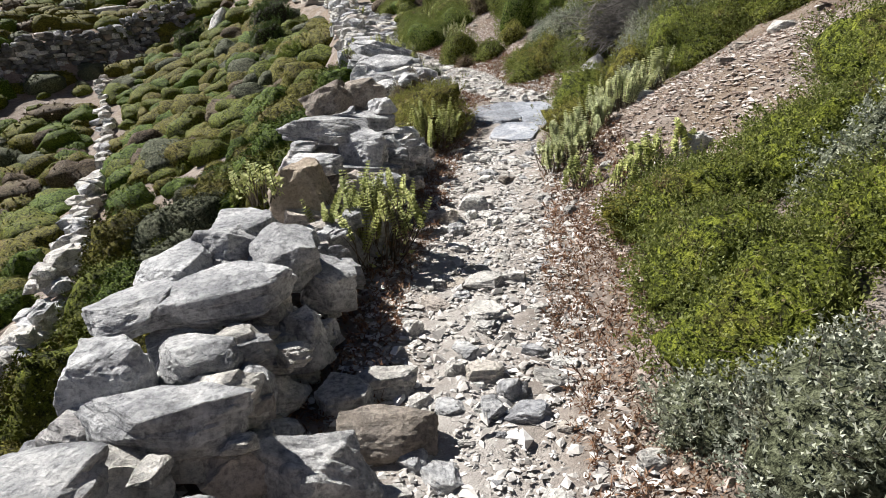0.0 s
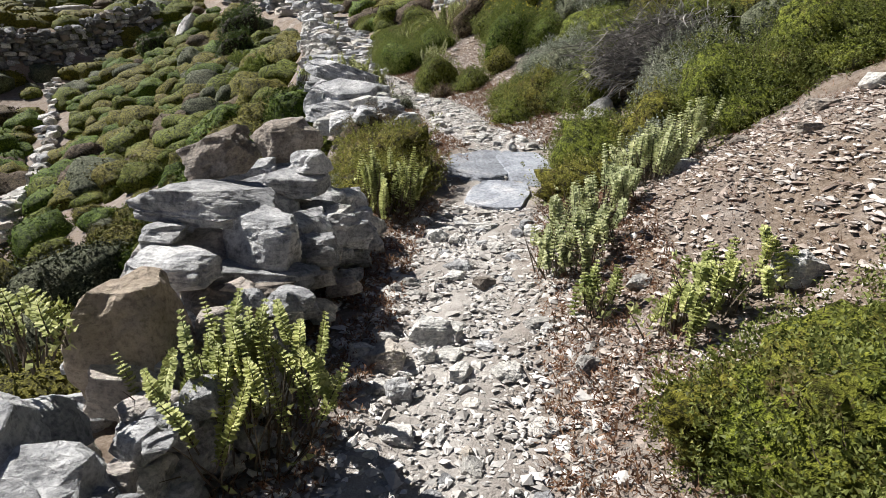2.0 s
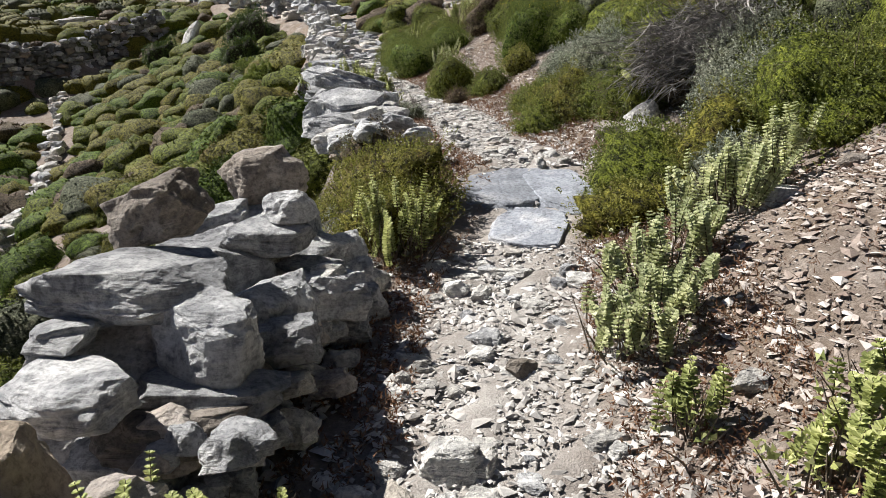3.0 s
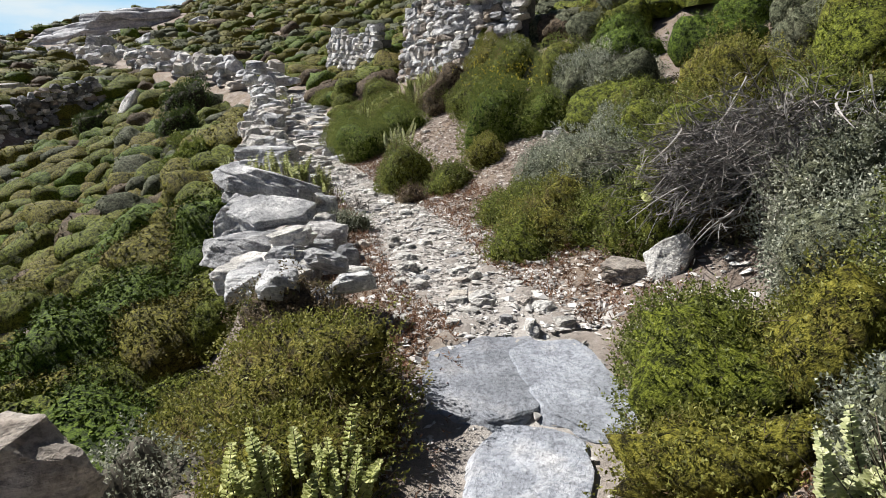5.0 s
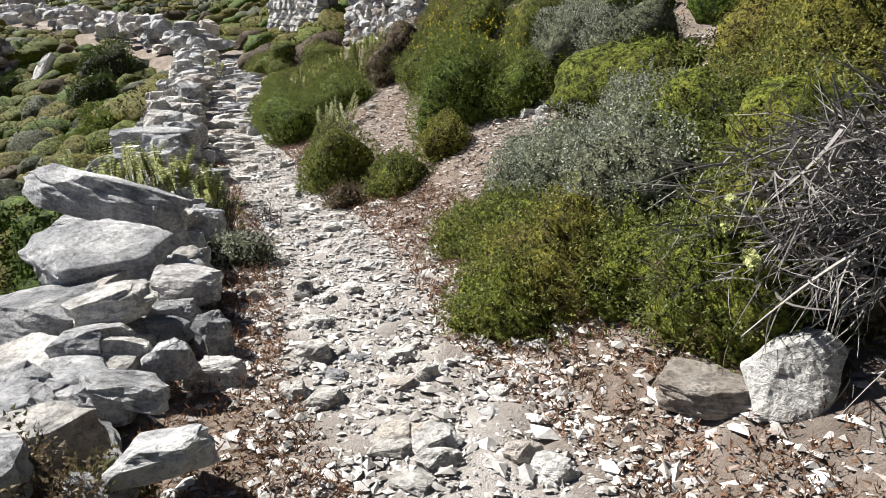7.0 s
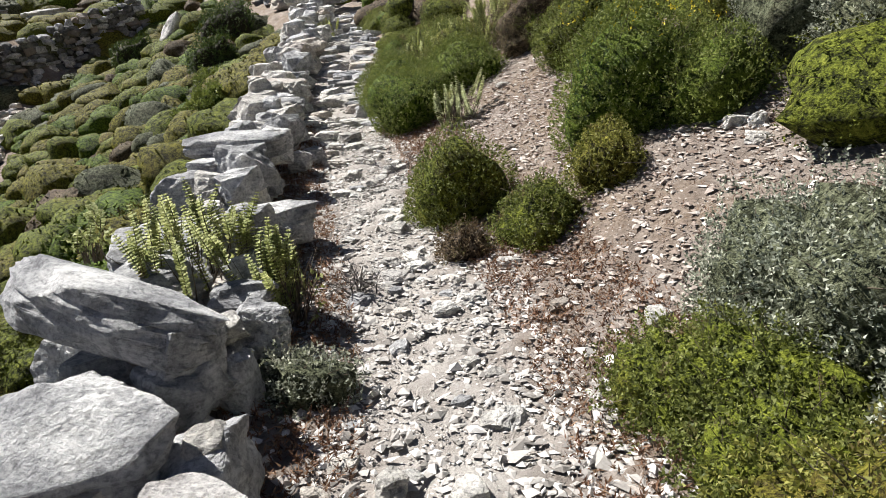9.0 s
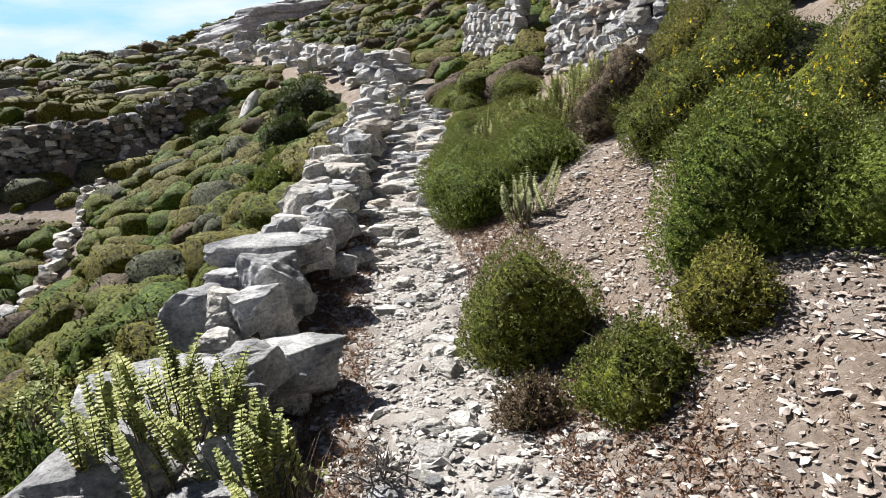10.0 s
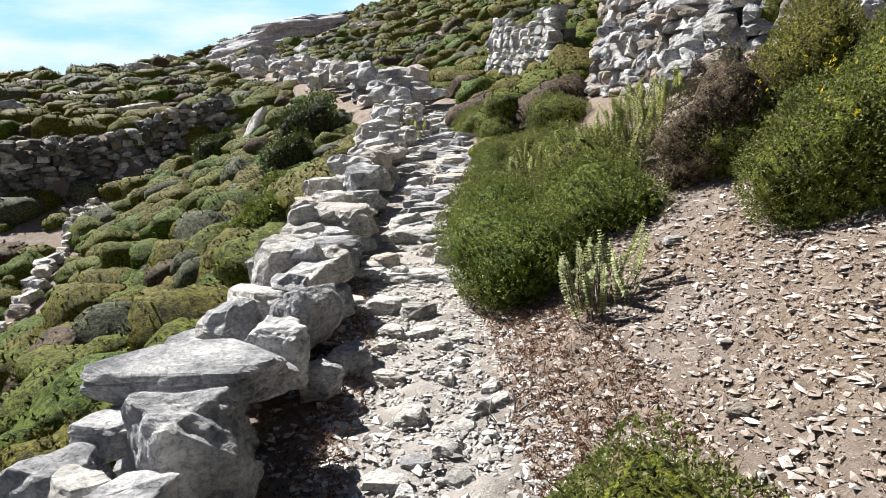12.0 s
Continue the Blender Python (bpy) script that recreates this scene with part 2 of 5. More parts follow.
TWIG = wood_material("twig", (0.06, 0.045, 0.03), (0.17, 0.14, 0.11))
DEAD_WOOD = wood_material("dead_wood", (0.09, 0.083, 0.078), (0.34, 0.32, 0.305))
# near-black: the deep shadow inside a bush is put into this core colour
SHADE_CORE = wood_material("shade_dark_twigs", (0.014, 0.014, 0.007), (0.03, 0.028, 0.015))
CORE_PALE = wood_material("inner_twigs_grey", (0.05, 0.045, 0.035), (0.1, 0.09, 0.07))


# ---- the lie of the land ----
TRAIL = [(0.55, -6, -0.45), (0.35, -1, -0.1), (0.15, 1, 0.0), (0.05, 2.4, 0.08), (0.08, 3.6, 0.16), (0.05, 5.2, 0.22), (0.2, 6.1, 0.35), (0.15, 7, 0.49),
         (-0.3, 8, 0.51), (-0.65, 9.3, 0.57), (-1.1, 10.5, 0.6), (-1.75, 12, 0.64), (-2.33, 13.5, 0.72), (-2.98, 15, 0.8), (-4.12, 19, 1.29),
         (-5.5, 23.3, 1.8), (-7.8, 27, 2.25), (-12, 32, 2.9), (-20, 40, 4.0), (-34, 52, 5.4), (-52, 64, 4.5), (-110, 100, -6), (-600, 400, -120)]


def smooth_line(points, n):
    """A dense Catmull-Rom line through points."""
    p = np.array(points, float)
    p = np.vstack([2 * p[0] - p[1], p, 2 * p[-1] - p[-2]])
    out = []
    for i in range(1, len(p) - 2):
        for s in np.linspace(0, 1, n, endpoint=False):
            a, b, c, d = p[i - 1:i + 3]
            out.append(0.5 * (2 * b + (c - a) * s + (2 * a - 5 * b + 4 * c - d) * s * s + (3 * b - a - 3 * c + d) * s ** 3))
    return np.array(out + [p[-2]])


LINE = smooth_line(TRAIL, 14)


def trail_at(x, y):
    """Signed distance from the trail's middle (right is positive) and the trail's height there."""
    x, y = np.asarray(x, float), np.asarray(y, float)
    a, b = LINE[:-1], LINE[1:]
    best, side, high = np.full(x.shape, 1e9), np.zeros(x.shape), np.zeros(x.shape)
    for (ax, ay, az), (bx, by, bz) in zip(a, b):
        ex, ey = bx - ax, by - ay
        s = np.clip(((x - ax) * ex + (y - ay) * ey) / (ex * ex + ey * ey), 0, 1)
        dx, dy = x - ax - s * ex, y - ay - s * ey
        d = dx * dx + dy * dy
        near = d < best
        best = np.where(near, d, best)
        side = np.where(near, np.sign(dx * ey - dy * ex), side)
        high = np.where(near, az + s * (bz - az), high)
    return side * np.sqrt(best), high


def soft_max(a, b, k):
    return 0.5 * (a + b + np.sqrt((a - b) ** 2 + k * k))


def wave(x, y, size, seed):
    """Cheap smooth noise, about -1 to 1."""
    r = np.random.RandomState(seed)
    out = 0
    for _ in range(6):
        a, f, p = r.uniform(0, 6.28), r.uniform(0.6, 1.6) * 6.28 / size, r.uniform(0, 6.28)
        out = out + np.sin((x * np.cos(a) + y * np.sin(a)) * f + p)
    return out / 3.5


def land(x, y):
    """Height of the hillside."""
    d, z = trail_at(x, y)
    right = np.maximum(d - 0.38, 0)
    left = np.maximum(-d - 1.25, 0)
    up = 0.52 * right * (right + 0.15) / (right + 0.4)
    up = up * (0.63 + 0.37 * np.clip((38 - y) / 16, 0, 1))
    up = np.where(right > 14, up - 0.1 * (right - 14), up)
    down = 0.42 * left + 0.45 * np.clip(left / 0.35, 0, 1)
    down = np.where(left > 60, down - 0.3 * (left - 60), down)
    main = z + up - down
    s = (x + 18) * -0.74 + (y - 26) * 0.67
    u = np.clip((x + 18) * 0.67 + (y - 26) * 0.74, -14, 12)
    ridge = -0.05 + 0.085 * u + 1.6 * np.clip((s - 0.6) / 0.7, 0, 1) + np.where(s < 0.6, 0.3 * (s - 0.6), 0.155 * (s - 0.6))
    ridge = np.where(s > 24, ridge - 0.5 * (s - 24), ridge)
    far = soft_max(main, ridge, 0.6)
    rough = np.clip((np.abs(d) - 0.5) / 1.5, 0, 1)
    near = 0.24 * np.exp(-((x - 1.45) ** 2 + (y - 4.5) ** 2) / 0.7)
    return far + near + rough * (0.06 * wave(x, y, 2.3, 3) + 0.12 * wave(x, y, 7, 5) * np.clip((np.abs(d) - 2) / 4, 0, 1))


def mesh_from(name, verts, faces, mats, picks=None, flat=True):
    me = bpy.data.meshes.new(name)
    me.from_pydata(np.asarray(verts, np.float32), [], np.asarray(faces, np.int32))
    for m in mats:
        me.materials.append(m)
    if picks is not None:
        me.polygons.foreach_set("material_index", np.asarray(picks, np.int32))
    if not flat:
        me.polygons.foreach_set("use_smooth", np.ones(len(me.polygons), bool))
    me.update()
    return me


def height(x, y):
    return float(land(np.array([float(x)]), np.array([float(y)]))[0])


def beside(y, d):
    """A place at distance d from the trail's middle, where the trail is at y."""
    i = int(np.clip(np.searchsorted(LINE[:, 1], y), 1, len(LINE) - 2))
    e = LINE[i + 1, :2] - LINE[i - 1, :2]
    e /= np.linalg.norm(e)
    s = (y - LINE[i - 1, 1]) / max(LINE[i, 1] - LINE[i - 1, 1], 1e-6)
    p = LINE[i - 1, :2] + s * (LINE[i, :2] - LINE[i - 1, :2])
    return p[0] + d * e[1], p[1] - d * e[0], math.degrees(math.atan2(-e[0], e[1]))


# ---- the ground: one sheet, finer along the trail ----
def axis_lines(lo, hi, step, far, grow):
    out, s, v = [], step, hi
    while v < far:
        s *= grow
        v += s
        out.append(v)
    low, s, v = [], step, lo
    while v > -far:
        s *= grow
        v -= s
        low.append(v)
    return np.array(low[::-1] + list(np.arange(lo, hi + 1e-6, step)) + out)


gx, gy = axis_lines(-3.2, 2.0, 0.055, 3000, 1.1), axis_lines(-1.2, 14.0, 0.055, 3000, 1.065)
GX, GY = np.meshgrid(gx, gy)
fx, fy = GX.ravel(), GY.ravel()
dist, _ = trail_at(fx, fy)
near_trail = np.exp(-(dist / 2.5) ** 2)
GZ = land(fx, fy) + near_trail * (0.012 * wave(fx, fy, 0.35, 8) + 0.008 * wave(fx, fy, 0.14, 9))
nx, ny = len(gx), len(gy)
idx = np.arange(nx * ny).reshape(ny, nx)
quads = np.stack([idx[:-1, :-1], idx[:-1, 1:], idx[1:, 1:], idx[1:, :-1]], -1).reshape(-1, 4)
ground_mesh = mesh_from("ground", np.stack([fx, fy, GZ], 1), quads, [SOIL], flat=False)
worn = ground_mesh.attributes.new("worn", "FLOAT", "POINT")
worn.data.foreach_set("value", np.clip(1.25 - np.abs(dist + 0.02) / 0.42, 0, 1).astype(np.float32))
ground = tagged(new("ground", ground_mesh), "dry stony hillside soil with a pale trodden trail", "ground", kind="structure")


# ---- rocks ----
def unit(v):
    return v / np.maximum(np.linalg.norm(v, axis=-1, keepdims=True), 1e-9)


def crease(v, size, seed):
    """Creased noise: nearly flat facets that meet in sharp folds, about -1 to 1."""
    r = np.random.RandomState(seed)
    out = 0
    for _ in range(5):
        way = unit(r.normal(0, 1, 3))
        out = out + np.abs(np.sin((v @ way) * 3.1416 / size * r.uniform(0.7, 1.4) + r.uniform(0, 6.28)))
    return (out - 3.18) / 1.3


def rock_shape(seed, corners, crumble, top, uneven, edge, rough, layers):
    """A broken stone: the hull of an uneven many-sided prism, split into beds that step in and out, its faces chipped; fits a box from -1 to 1."""
    r = np.random.RandomState(seed)
    bm = bmesh.new()
    start = r.uniform(0, 6.283)
    for level, size in ((-1, 1.0), (1, top)):
        shift = r.normal(0, 0.1, 2) if level > 0 else (0, 0)
        for k in range(corners):
            a = start + 6.283 * (k + r.uniform(-0.36, 0.36)) / corners
            d = size * (1 - crumble * r.uniform(0, 1))
            box = 1 / max(abs(math.cos(a)), abs(math.sin(a))) ** 0.7
            bm.verts.new((d * box * math.cos(a) + shift[0], d * box * math.sin(a) + shift[1], level * (1 - uneven * r.uniform(0, 1))))
    for _ in range(5):
        a = r.uniform(0, 6.283)
        bm.verts.new((1.08 * math.cos(a), 1.08 * math.sin(a), r.uniform(-0.7, 0.6)))
    hull = bmesh.ops.convex_hull(bm, input=bm.verts[:])
    bmesh.ops.delete(bm, geom=[v for v in hull["geom_interior"] if isinstance(v, bmesh.types.BMVert)], context="VERTS")
    bmesh.ops.dissolve_limit(bm, angle_limit=radians(10), verts=bm.verts[:], edges=bm.edges[:])
    bmesh.ops.bevel(bm, geom=bm.edges[:], offset=0.022, segments=1, affect="EDGES", profile=0.5, clamp_overlap=True)
    bmesh.ops.triangulate(bm, faces=bm.faces[:])
    for _ in range(5):
        long = [e for e in bm.edges if e.calc_length() > edge]
        if not long:
            break
        bmesh.ops.subdivide_edges(bm, edges=long, cuts=1)
        bmesh.ops.triangulate(bm, faces=bm.faces[:])
    bm.verts.index_update()
    v = np.array([p.co[:] for p in bm.verts])
    f = np.array([[p.index for p in q.verts] for q in bm.faces])
    bm.free()
    n = unit(v * (1, 1, 0.6))
    if layers:
        tilt = r.normal(0, 0.12, 2)
        level = v[:, 2] + v[:, :2] @ tilt + 0.05 * crease(v, 0.9, seed + 3)
        cuts = np.sort(r.uniform(-0.95, 0.95, layers))
        step = np.concatenate([[0], r.uniform(-1, 1, layers) * 0.05])
        v = v * np.stack([1 + step[np.searchsorted(cuts, level)]] * 2 + [np.ones(len(v))], 1)
        for c in cuts:
            v[:, :2] *= (1 - 0.035 * np.exp(-((level - c) / 0.045) ** 2))[:, None]
    v = v + n * (rough * (1.7 * crease(v, 0.9, seed + 11) + 0.9 * crease(v, 0.4, seed + 12) + 0.45 * crease(v, 0.17, seed + 13)))[:, None]
    v -= (v.max(0) + v.min(0)) / 2
    return v / np.abs(v).max(0), f


ROCKS = {}


def rock_mesh(kind, mat):
    """kind: a family of shapes, with the number of the variant."""
    key = (kind, mat.name)
    if key not in ROCKS:
        name, n = kind.rstrip("0123456789"), int(kind.lstrip("abcdefghijklmnopqrstuvwxyz") or 0)
        how = {"block": (6, 0.36, 0.8, 0.4, 0.13, 0.03, 2), "slab": (7, 0.46, 0.9, 0.34, 0.12, 0.026, 3), "lump": (7, 0.4, 0.66, 0.5, 0.14, 0.036, 1), "bed": (9, 0.22, 0.96, 0.1, 0.1, 0.022, 0),
               "stone": (6, 0.42, 0.72, 0.45, 0.34, 0.05, 0), "flat": (6, 0.38, 0.86, 0.3, 0.34, 0.04, 2), "far": (5, 0.38, 0.82, 0.4, 0.7, 0.05, 0)}[name]
        v, f = rock_shape(sum(map(ord, name)) * 13 + n, *how)
        ROCKS[key] = mesh_from(name, v, f, [mat])
    return ROCKS[key]


def rock(kind, mat, x, y, z, w, d, h, rz=0, rx=0, ry=0, parent=None, name="stone", label="", category="stone", group=""):
    """A rock with its middle at z."""
    ob = new(name, rock_mesh(kind, mat))
    ob.matrix_basis = pose(x, y, z, rx, ry, rz) @ Matrix.Diagonal((w / 2, d / 2, h / 2, 1))
    if parent is not None:
        ob.parent = parent
    else:
        tagged(ob, label or "loose weathered stone lying on the trail", category, group)
    return ob


def thing(name, label, category, group="", kind="", at=None):
    ob = new(name)
    ob.empty_display_size = 0.2
    if at is not None:
        ob.matrix_basis = at
    return tagged(ob, label, category, group, kind)


def part(name, mesh, parent, label="", m=None):
    ob = new(name, mesh)
    ob.parent = parent
    if m is not None:
        ob.matrix_basis = m
    if label:
        ob["label"] = label
    return ob


# ---- leaves and shrubs ----
def lumpy(r, n=9, size=0.45, amount=0.36, fine=0.13):
    c = unit(r.normal(0, 1, (n, 3)) * (1, 1, 0.7) + (0, 0, 0.25))
    a = r.uniform(0.3, 1, n) * amount
    small = unit(r.normal(0, 1, (70, 3)) * (1, 1, 0.8) + (0, 0, 0.15))

    def radius(dirs):
        out = np.full(len(dirs), 1 - amount * 0.6)
        for ci, ai in zip(c, a):
            out += ai * np.exp(-((dirs - ci) ** 2).sum(1) / size ** 2)
        for ci in small:
            out += fine * np.exp(-((dirs - ci) ** 2).sum(1) / 0.13 ** 2)
        return out - 0.25 * fine
    return radius


def strips(p, ways, lengths, width, r, bend=0.3, sides=3, steps=3):
    """Thin tapered twigs from points p along ways, as verts and quads."""
    n = len(p)
    side = unit(np.cross(ways, r.normal(0, 1, (n, 3))))
    other = np.cross(ways, side)
    curve = unit(r.normal(0, 1, (n, 3))) * bend
    rings = []
    for k in range(steps + 1):
        s = k / steps
        mid = p + (ways * s + curve * s * s) * lengths[:, None]
        for q in range(sides):
            a = 6.2832 * q / sides
            rings.append(mid + (side * math.cos(a) + other * math.sin(a)) * (width * (1 - 0.75 * s))[:, None])
    v = np.stack(rings, 1)
    per = (steps + 1) * sides
    f = []
    for k in range(steps):
        for q in range(sides):
            f.append([k * sides + q, k * sides + (q + 1) % sides, (k + 1) * sides + (q + 1) % sides, (k + 1) * sides + q])
    f = np.array(f)[None] + (np.arange(n) * per)[:, None, None]
    return v.reshape(-1, 3), f.reshape(-1, 4)


def sprigs(r, p, axes, per, length, leaf, width):
    """Narrow pointed leaves set round short shoots."""
    n = len(p)
    out = []
    for k in range(per):
        base = p + axes * (length * (k + r.uniform(0, 1, (n, 1))) / per)
        way = unit(axes * r.uniform(0.2, 0.9, (n, 1)) + unit(r.normal(0, 1, (n, 3))) * 0.8)
        side = unit(np.cross(way, r.normal(0, 1, (n, 3)))) * width * r.uniform(0.7, 1.3, (n, 1))
        far = leaf * r.uniform(0.7, 1.35, (n, 1))
        out.append(np.stack([base + way * far * 0.15 + side, base + way * far, base + way * far * 0.15 - side], 1))
    v = np.concatenate(out).reshape(-1, 3)
    return v, np.arange(len(v)).reshape(-1, 3)


def in_triangles(f):
    return np.concatenate([f[:, (0, 1, 2)], f[:, (0, 2, 3)]])


def dome(radius, scale, rows=11, cols=26, shrink=0.8, floor=-0.3):
    v, f = [], []
    for i in range(rows + 1):
        e = -0.35 + (math.pi / 2 + 0.35) * i / rows
        for j in range(cols):
            a = 6.28318 * j / cols
            v.append((math.cos(e) * math.cos(a), math.cos(e) * math.sin(a), math.sin(e)))
    v = np.array(v)
    v = v * (radius(unit(v)) * shrink)[:, None] * scale
    for i in range(rows):
        for j in range(cols):
            f.append((i * cols + j, i * cols + (j + 1) % cols, (i + 1) * cols + (j + 1) % cols, (i + 1) * cols + j))
    return v, np.array(f)


SHRUBS = {}


def shrub_meshes(seed, rx, ry, rz, n, per, length, leaf, width, leafy, inner=None, twigs=60, fine=0.13):
    key = (seed, rx, ry, rz, n, leafy.name)
    if key not in SHRUBS:
        r = np.random.RandomState(seed)
        radius, scale = lumpy(r, fine=fine), np.array([rx, ry, rz])
        dirs = unit(r.normal(0, 1, (int(n * 1.9), 3)))
        dirs = dirs[dirs[:, 2] > -0.22][:n]
        p = dirs * (radius(dirs) * (1 - 0.26 * r.uniform(0, 1, len(dirs)) ** 2))[:, None] * scale
        axes = unit(unit(dirs / scale) * 0.7 + (0, 0, 0.45) + r.normal(0, 0.32, dirs.shape))
        v, f = sprigs(r, p, axes, per, length, leaf, width)
        foliage = mesh_from("foliage", v, f, [leafy])
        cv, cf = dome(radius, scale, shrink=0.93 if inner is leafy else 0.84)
        pick = np.zeros(len(cf), int)
        if twigs:
            t = r.randint(0, len(dirs), twigs)
            tv, tf = strips(p[t] * 0.72, unit(axes[t] + r.normal(0, 0.5, (twigs, 3))), r.uniform(0.25, 0.5, twigs) * max(rz, 0.2), np.full(twigs, 0.0032), r, steps=2)
            pick = np.concatenate([pick, np.ones(len(tf), int)])
            cf = np.concatenate([cf, tf + len(cv)])
            cv = np.concatenate([cv, tv])
        SHRUBS[key] = foliage, mesh_from("woody_core", cv, cf, [inner or SHADE_CORE, TWIG], pick, flat=False)
    return SHRUBS[key]


def slope_pose(x, y, turn=0.0, lift=0.0, follow=0.7):
    e = 0.25
    nx_, ny_ = -(height(x + e, y) - height(x - e, y)) / (2 * e), -(height(x, y + e) - height(x, y - e)) / (2 * e)
    up = Vector((nx_ * follow, ny_ * follow, 1)).normalized()
    tilt = Vector((0, 0, 1)).rotation_difference(up).to_matrix().to_4x4()
    return Matrix.Translation((x, y, height(x, y) + lift)) @ tilt @ pose(0, 0, 0, 0, 0, turn)


SMOOTH = dict(per=5, length=0.03, leaf=0.016, width=0.0055, lumps=0.06)
FINE = dict(per=5, length=0.042, leaf=0.0165, width=0.005, lumps=0.17)


def shrub(x, y, rx, ry, rz, mat, label, seed, n=None, turn=0, lift=0.0, inner=None, name="shrub", follow=0.7, twigs=90, group="", fine=FINE):
    """A cushion of fine leaves on woody twigs."""
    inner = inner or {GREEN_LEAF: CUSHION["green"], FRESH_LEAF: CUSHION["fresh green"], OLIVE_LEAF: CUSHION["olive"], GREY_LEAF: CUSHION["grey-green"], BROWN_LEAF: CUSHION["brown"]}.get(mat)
    n = n or int(1850 * (rx * ry + (rx + ry) * rz) / 0.5)
    foliage, core = shrub_meshes(seed, rx, ry, rz, n, fine["per"], fine["length"], fine["leaf"], fine["width"], mat, inner, twigs, fine.get("lumps", 0.13))
    ob = thing(name, label, "shrub", group, at=slope_pose(x, y, turn, lift, follow))
    part("foliage", foliage, ob)
    part("woody_core", core, ob, "brown woody inner twigs")
    return ob


# ---- upright whorled plants ----
SPIKES = {}


def spike_mesh(kind, tall, mat):
    key = (kind, tall, mat.name)
    if key not in SPIKES:
        r = np.random.RandomState(kind * 17 + 5)
        n = max(int(tall / 0.0175), 6)
        lean = r.normal(0, 0.1, 2)
        v, f, pick = [], [], []
        for k in range(n):
            s = (k + 0.6) / n
            c = np.array([lean[0] * s * s * tall, lean[1] * s * s * tall, tall * (0.12 + 0.88 * s)])
            size = 0.0205 * (0.9 + 0.25 * math.sin(s * 3)) * (1.0 if s < 0.85 else 0.7) * r.uniform(0.85, 1.15)
            count = 6
            for q in range(count):
                a = 6.2832 * (q + 0.5 * (k % 2)) / count + r.normal(0, 0.15)
                way = np.array([math.cos(a), math.sin(a), r.uniform(0.05, 0.4)])
                way /= np.linalg.norm(way)
                side = np.cross(way, (0, 0, 1.0))
                side /= np.linalg.norm(side)
                up = np.cross(side, way)
                b = len(v)
                v += [c, c + way * size * 0.45 + side * size * 0.5 - up * size * 0.1, c + way * size * 0.95 + side * size * 0.32 + up * size * 0.16,
                      c + way * size * 1.05 + up * size * 0.05, c + way * size * 0.95 - side * size * 0.32 + up * size * 0.16, c + way * size * 0.45 - side * size * 0.5 - up * size * 0.1]
                f += [(b, b + 1, b + 2, b + 3), (b, b + 3, b + 4, b + 5)]
                pick += [0, 0]
        tv, tf = strips(np.zeros((1, 3)), np.array([[0, 0, 1.0]]), np.array([tall]), np.array([0.004]), r, 0.0)
        tv[:, :2] += np.outer((tv[:, 2] / tall) ** 2 * tall, lean)
        f += [tuple(q) for q in tf + len(v)]
        pick += [1] * len(tf)
        v += list(tv)
        SPIKES[key] = mesh_from("spike", v, f, [mat, TWIG], pick)
    return SPIKES[key]


def whorled_plant(x, y, spread, tall, stems, seed, mat, label, lift=0.0, lean=(0, 0), low_leaves=40):
    """A clump of upright stems, each ringed by whorls of round pale leaves."""
    r = np.random.RandomState(seed)
    ob = thing("whorled_plant", label, "plant", "whorled plants", at=pose(x, y, height(x, y) + lift))
    for k in range(stems):
        a, d = r.uniform(0, 6.283), math.sqrt(r.uniform(0, 1))
        px, py = d * spread * math.cos(a), d * spread * math.sin(a)
        size = r.choice((0.18, 0.25, 0.32)) * tall / 0.4
        size = round(size, 3)
        base = tall - size * r.uniform(0.75, 1.25) - 0.3 * tall * d * r.uniform(0.3, 1.2)
        slope = height(x + px, y + py) - height(x, y)
        m = Matrix.Translation((px, py, max(base, 0.0) + slope)) @ pose(0, 0, 0, -35 * d * math.sin(a) * r.uniform(0.3, 1) + lean[1], 35 * d * math.cos(a) * r.uniform(0.3, 1) + lean[0], r.uniform(0, 360))
        part("spike", spike_mesh(int(r.randint(0, 6)), size, mat), ob, m=m)
    n = stems + 12
    p = np.stack([r.normal(0, spread * 0.3, n), r.normal(0, spread * 0.3, n), np.full(n, -0.03)], 1)
    ways = unit(np.stack([p[:, 0] * 2.2, p[:, 1] * 2.2, np.full(n, 0.7)], 1) + r.normal(0, 0.15, (n, 3)))
    v, f = strips(p, ways, np.full(n, tall * 0.75), np.full(n, 0.005), r, 0.15)
    tagged(part("woody_base", mesh_from("woody_base", v, f, [TWIG]), ob, "bare brown woody stems"), kind="stuff")
    if low_leaves:
        a, d = r.uniform(0, 6.283, low_leaves), np.sqrt(r.uniform(0, 1, low_leaves))
        p = np.stack([d * spread * np.cos(a), d * spread * np.sin(a), r.uniform(0.02, tall * 0.6, low_leaves)], 1)
        v, f = sprigs(r, p, unit(p * (1, 1, 0.4) + (0, 0, 0.1)), 3, 0.03, 0.026, 0.01)
        part("leaves", mesh_from("leaves", v, f, [mat]), ob)
    return ob


def tuft_field(name, label, category, places, mat, per, length, leaf, width, seed, lean=0.6):
    """Low dry growth spread over the ground as one mass."""
    r = np.random.RandomState(seed)
    n = len(places)
    axes = unit(r.normal(0, lean, (n, 3)) * (1, 1, 0.3) + (0, 0, 1))
    v, f = sprigs(r, places, axes, per, length, leaf, width)
    return tagged(new(name, mesh_from(name, v, f, [mat])), label, category, kind="stuff")


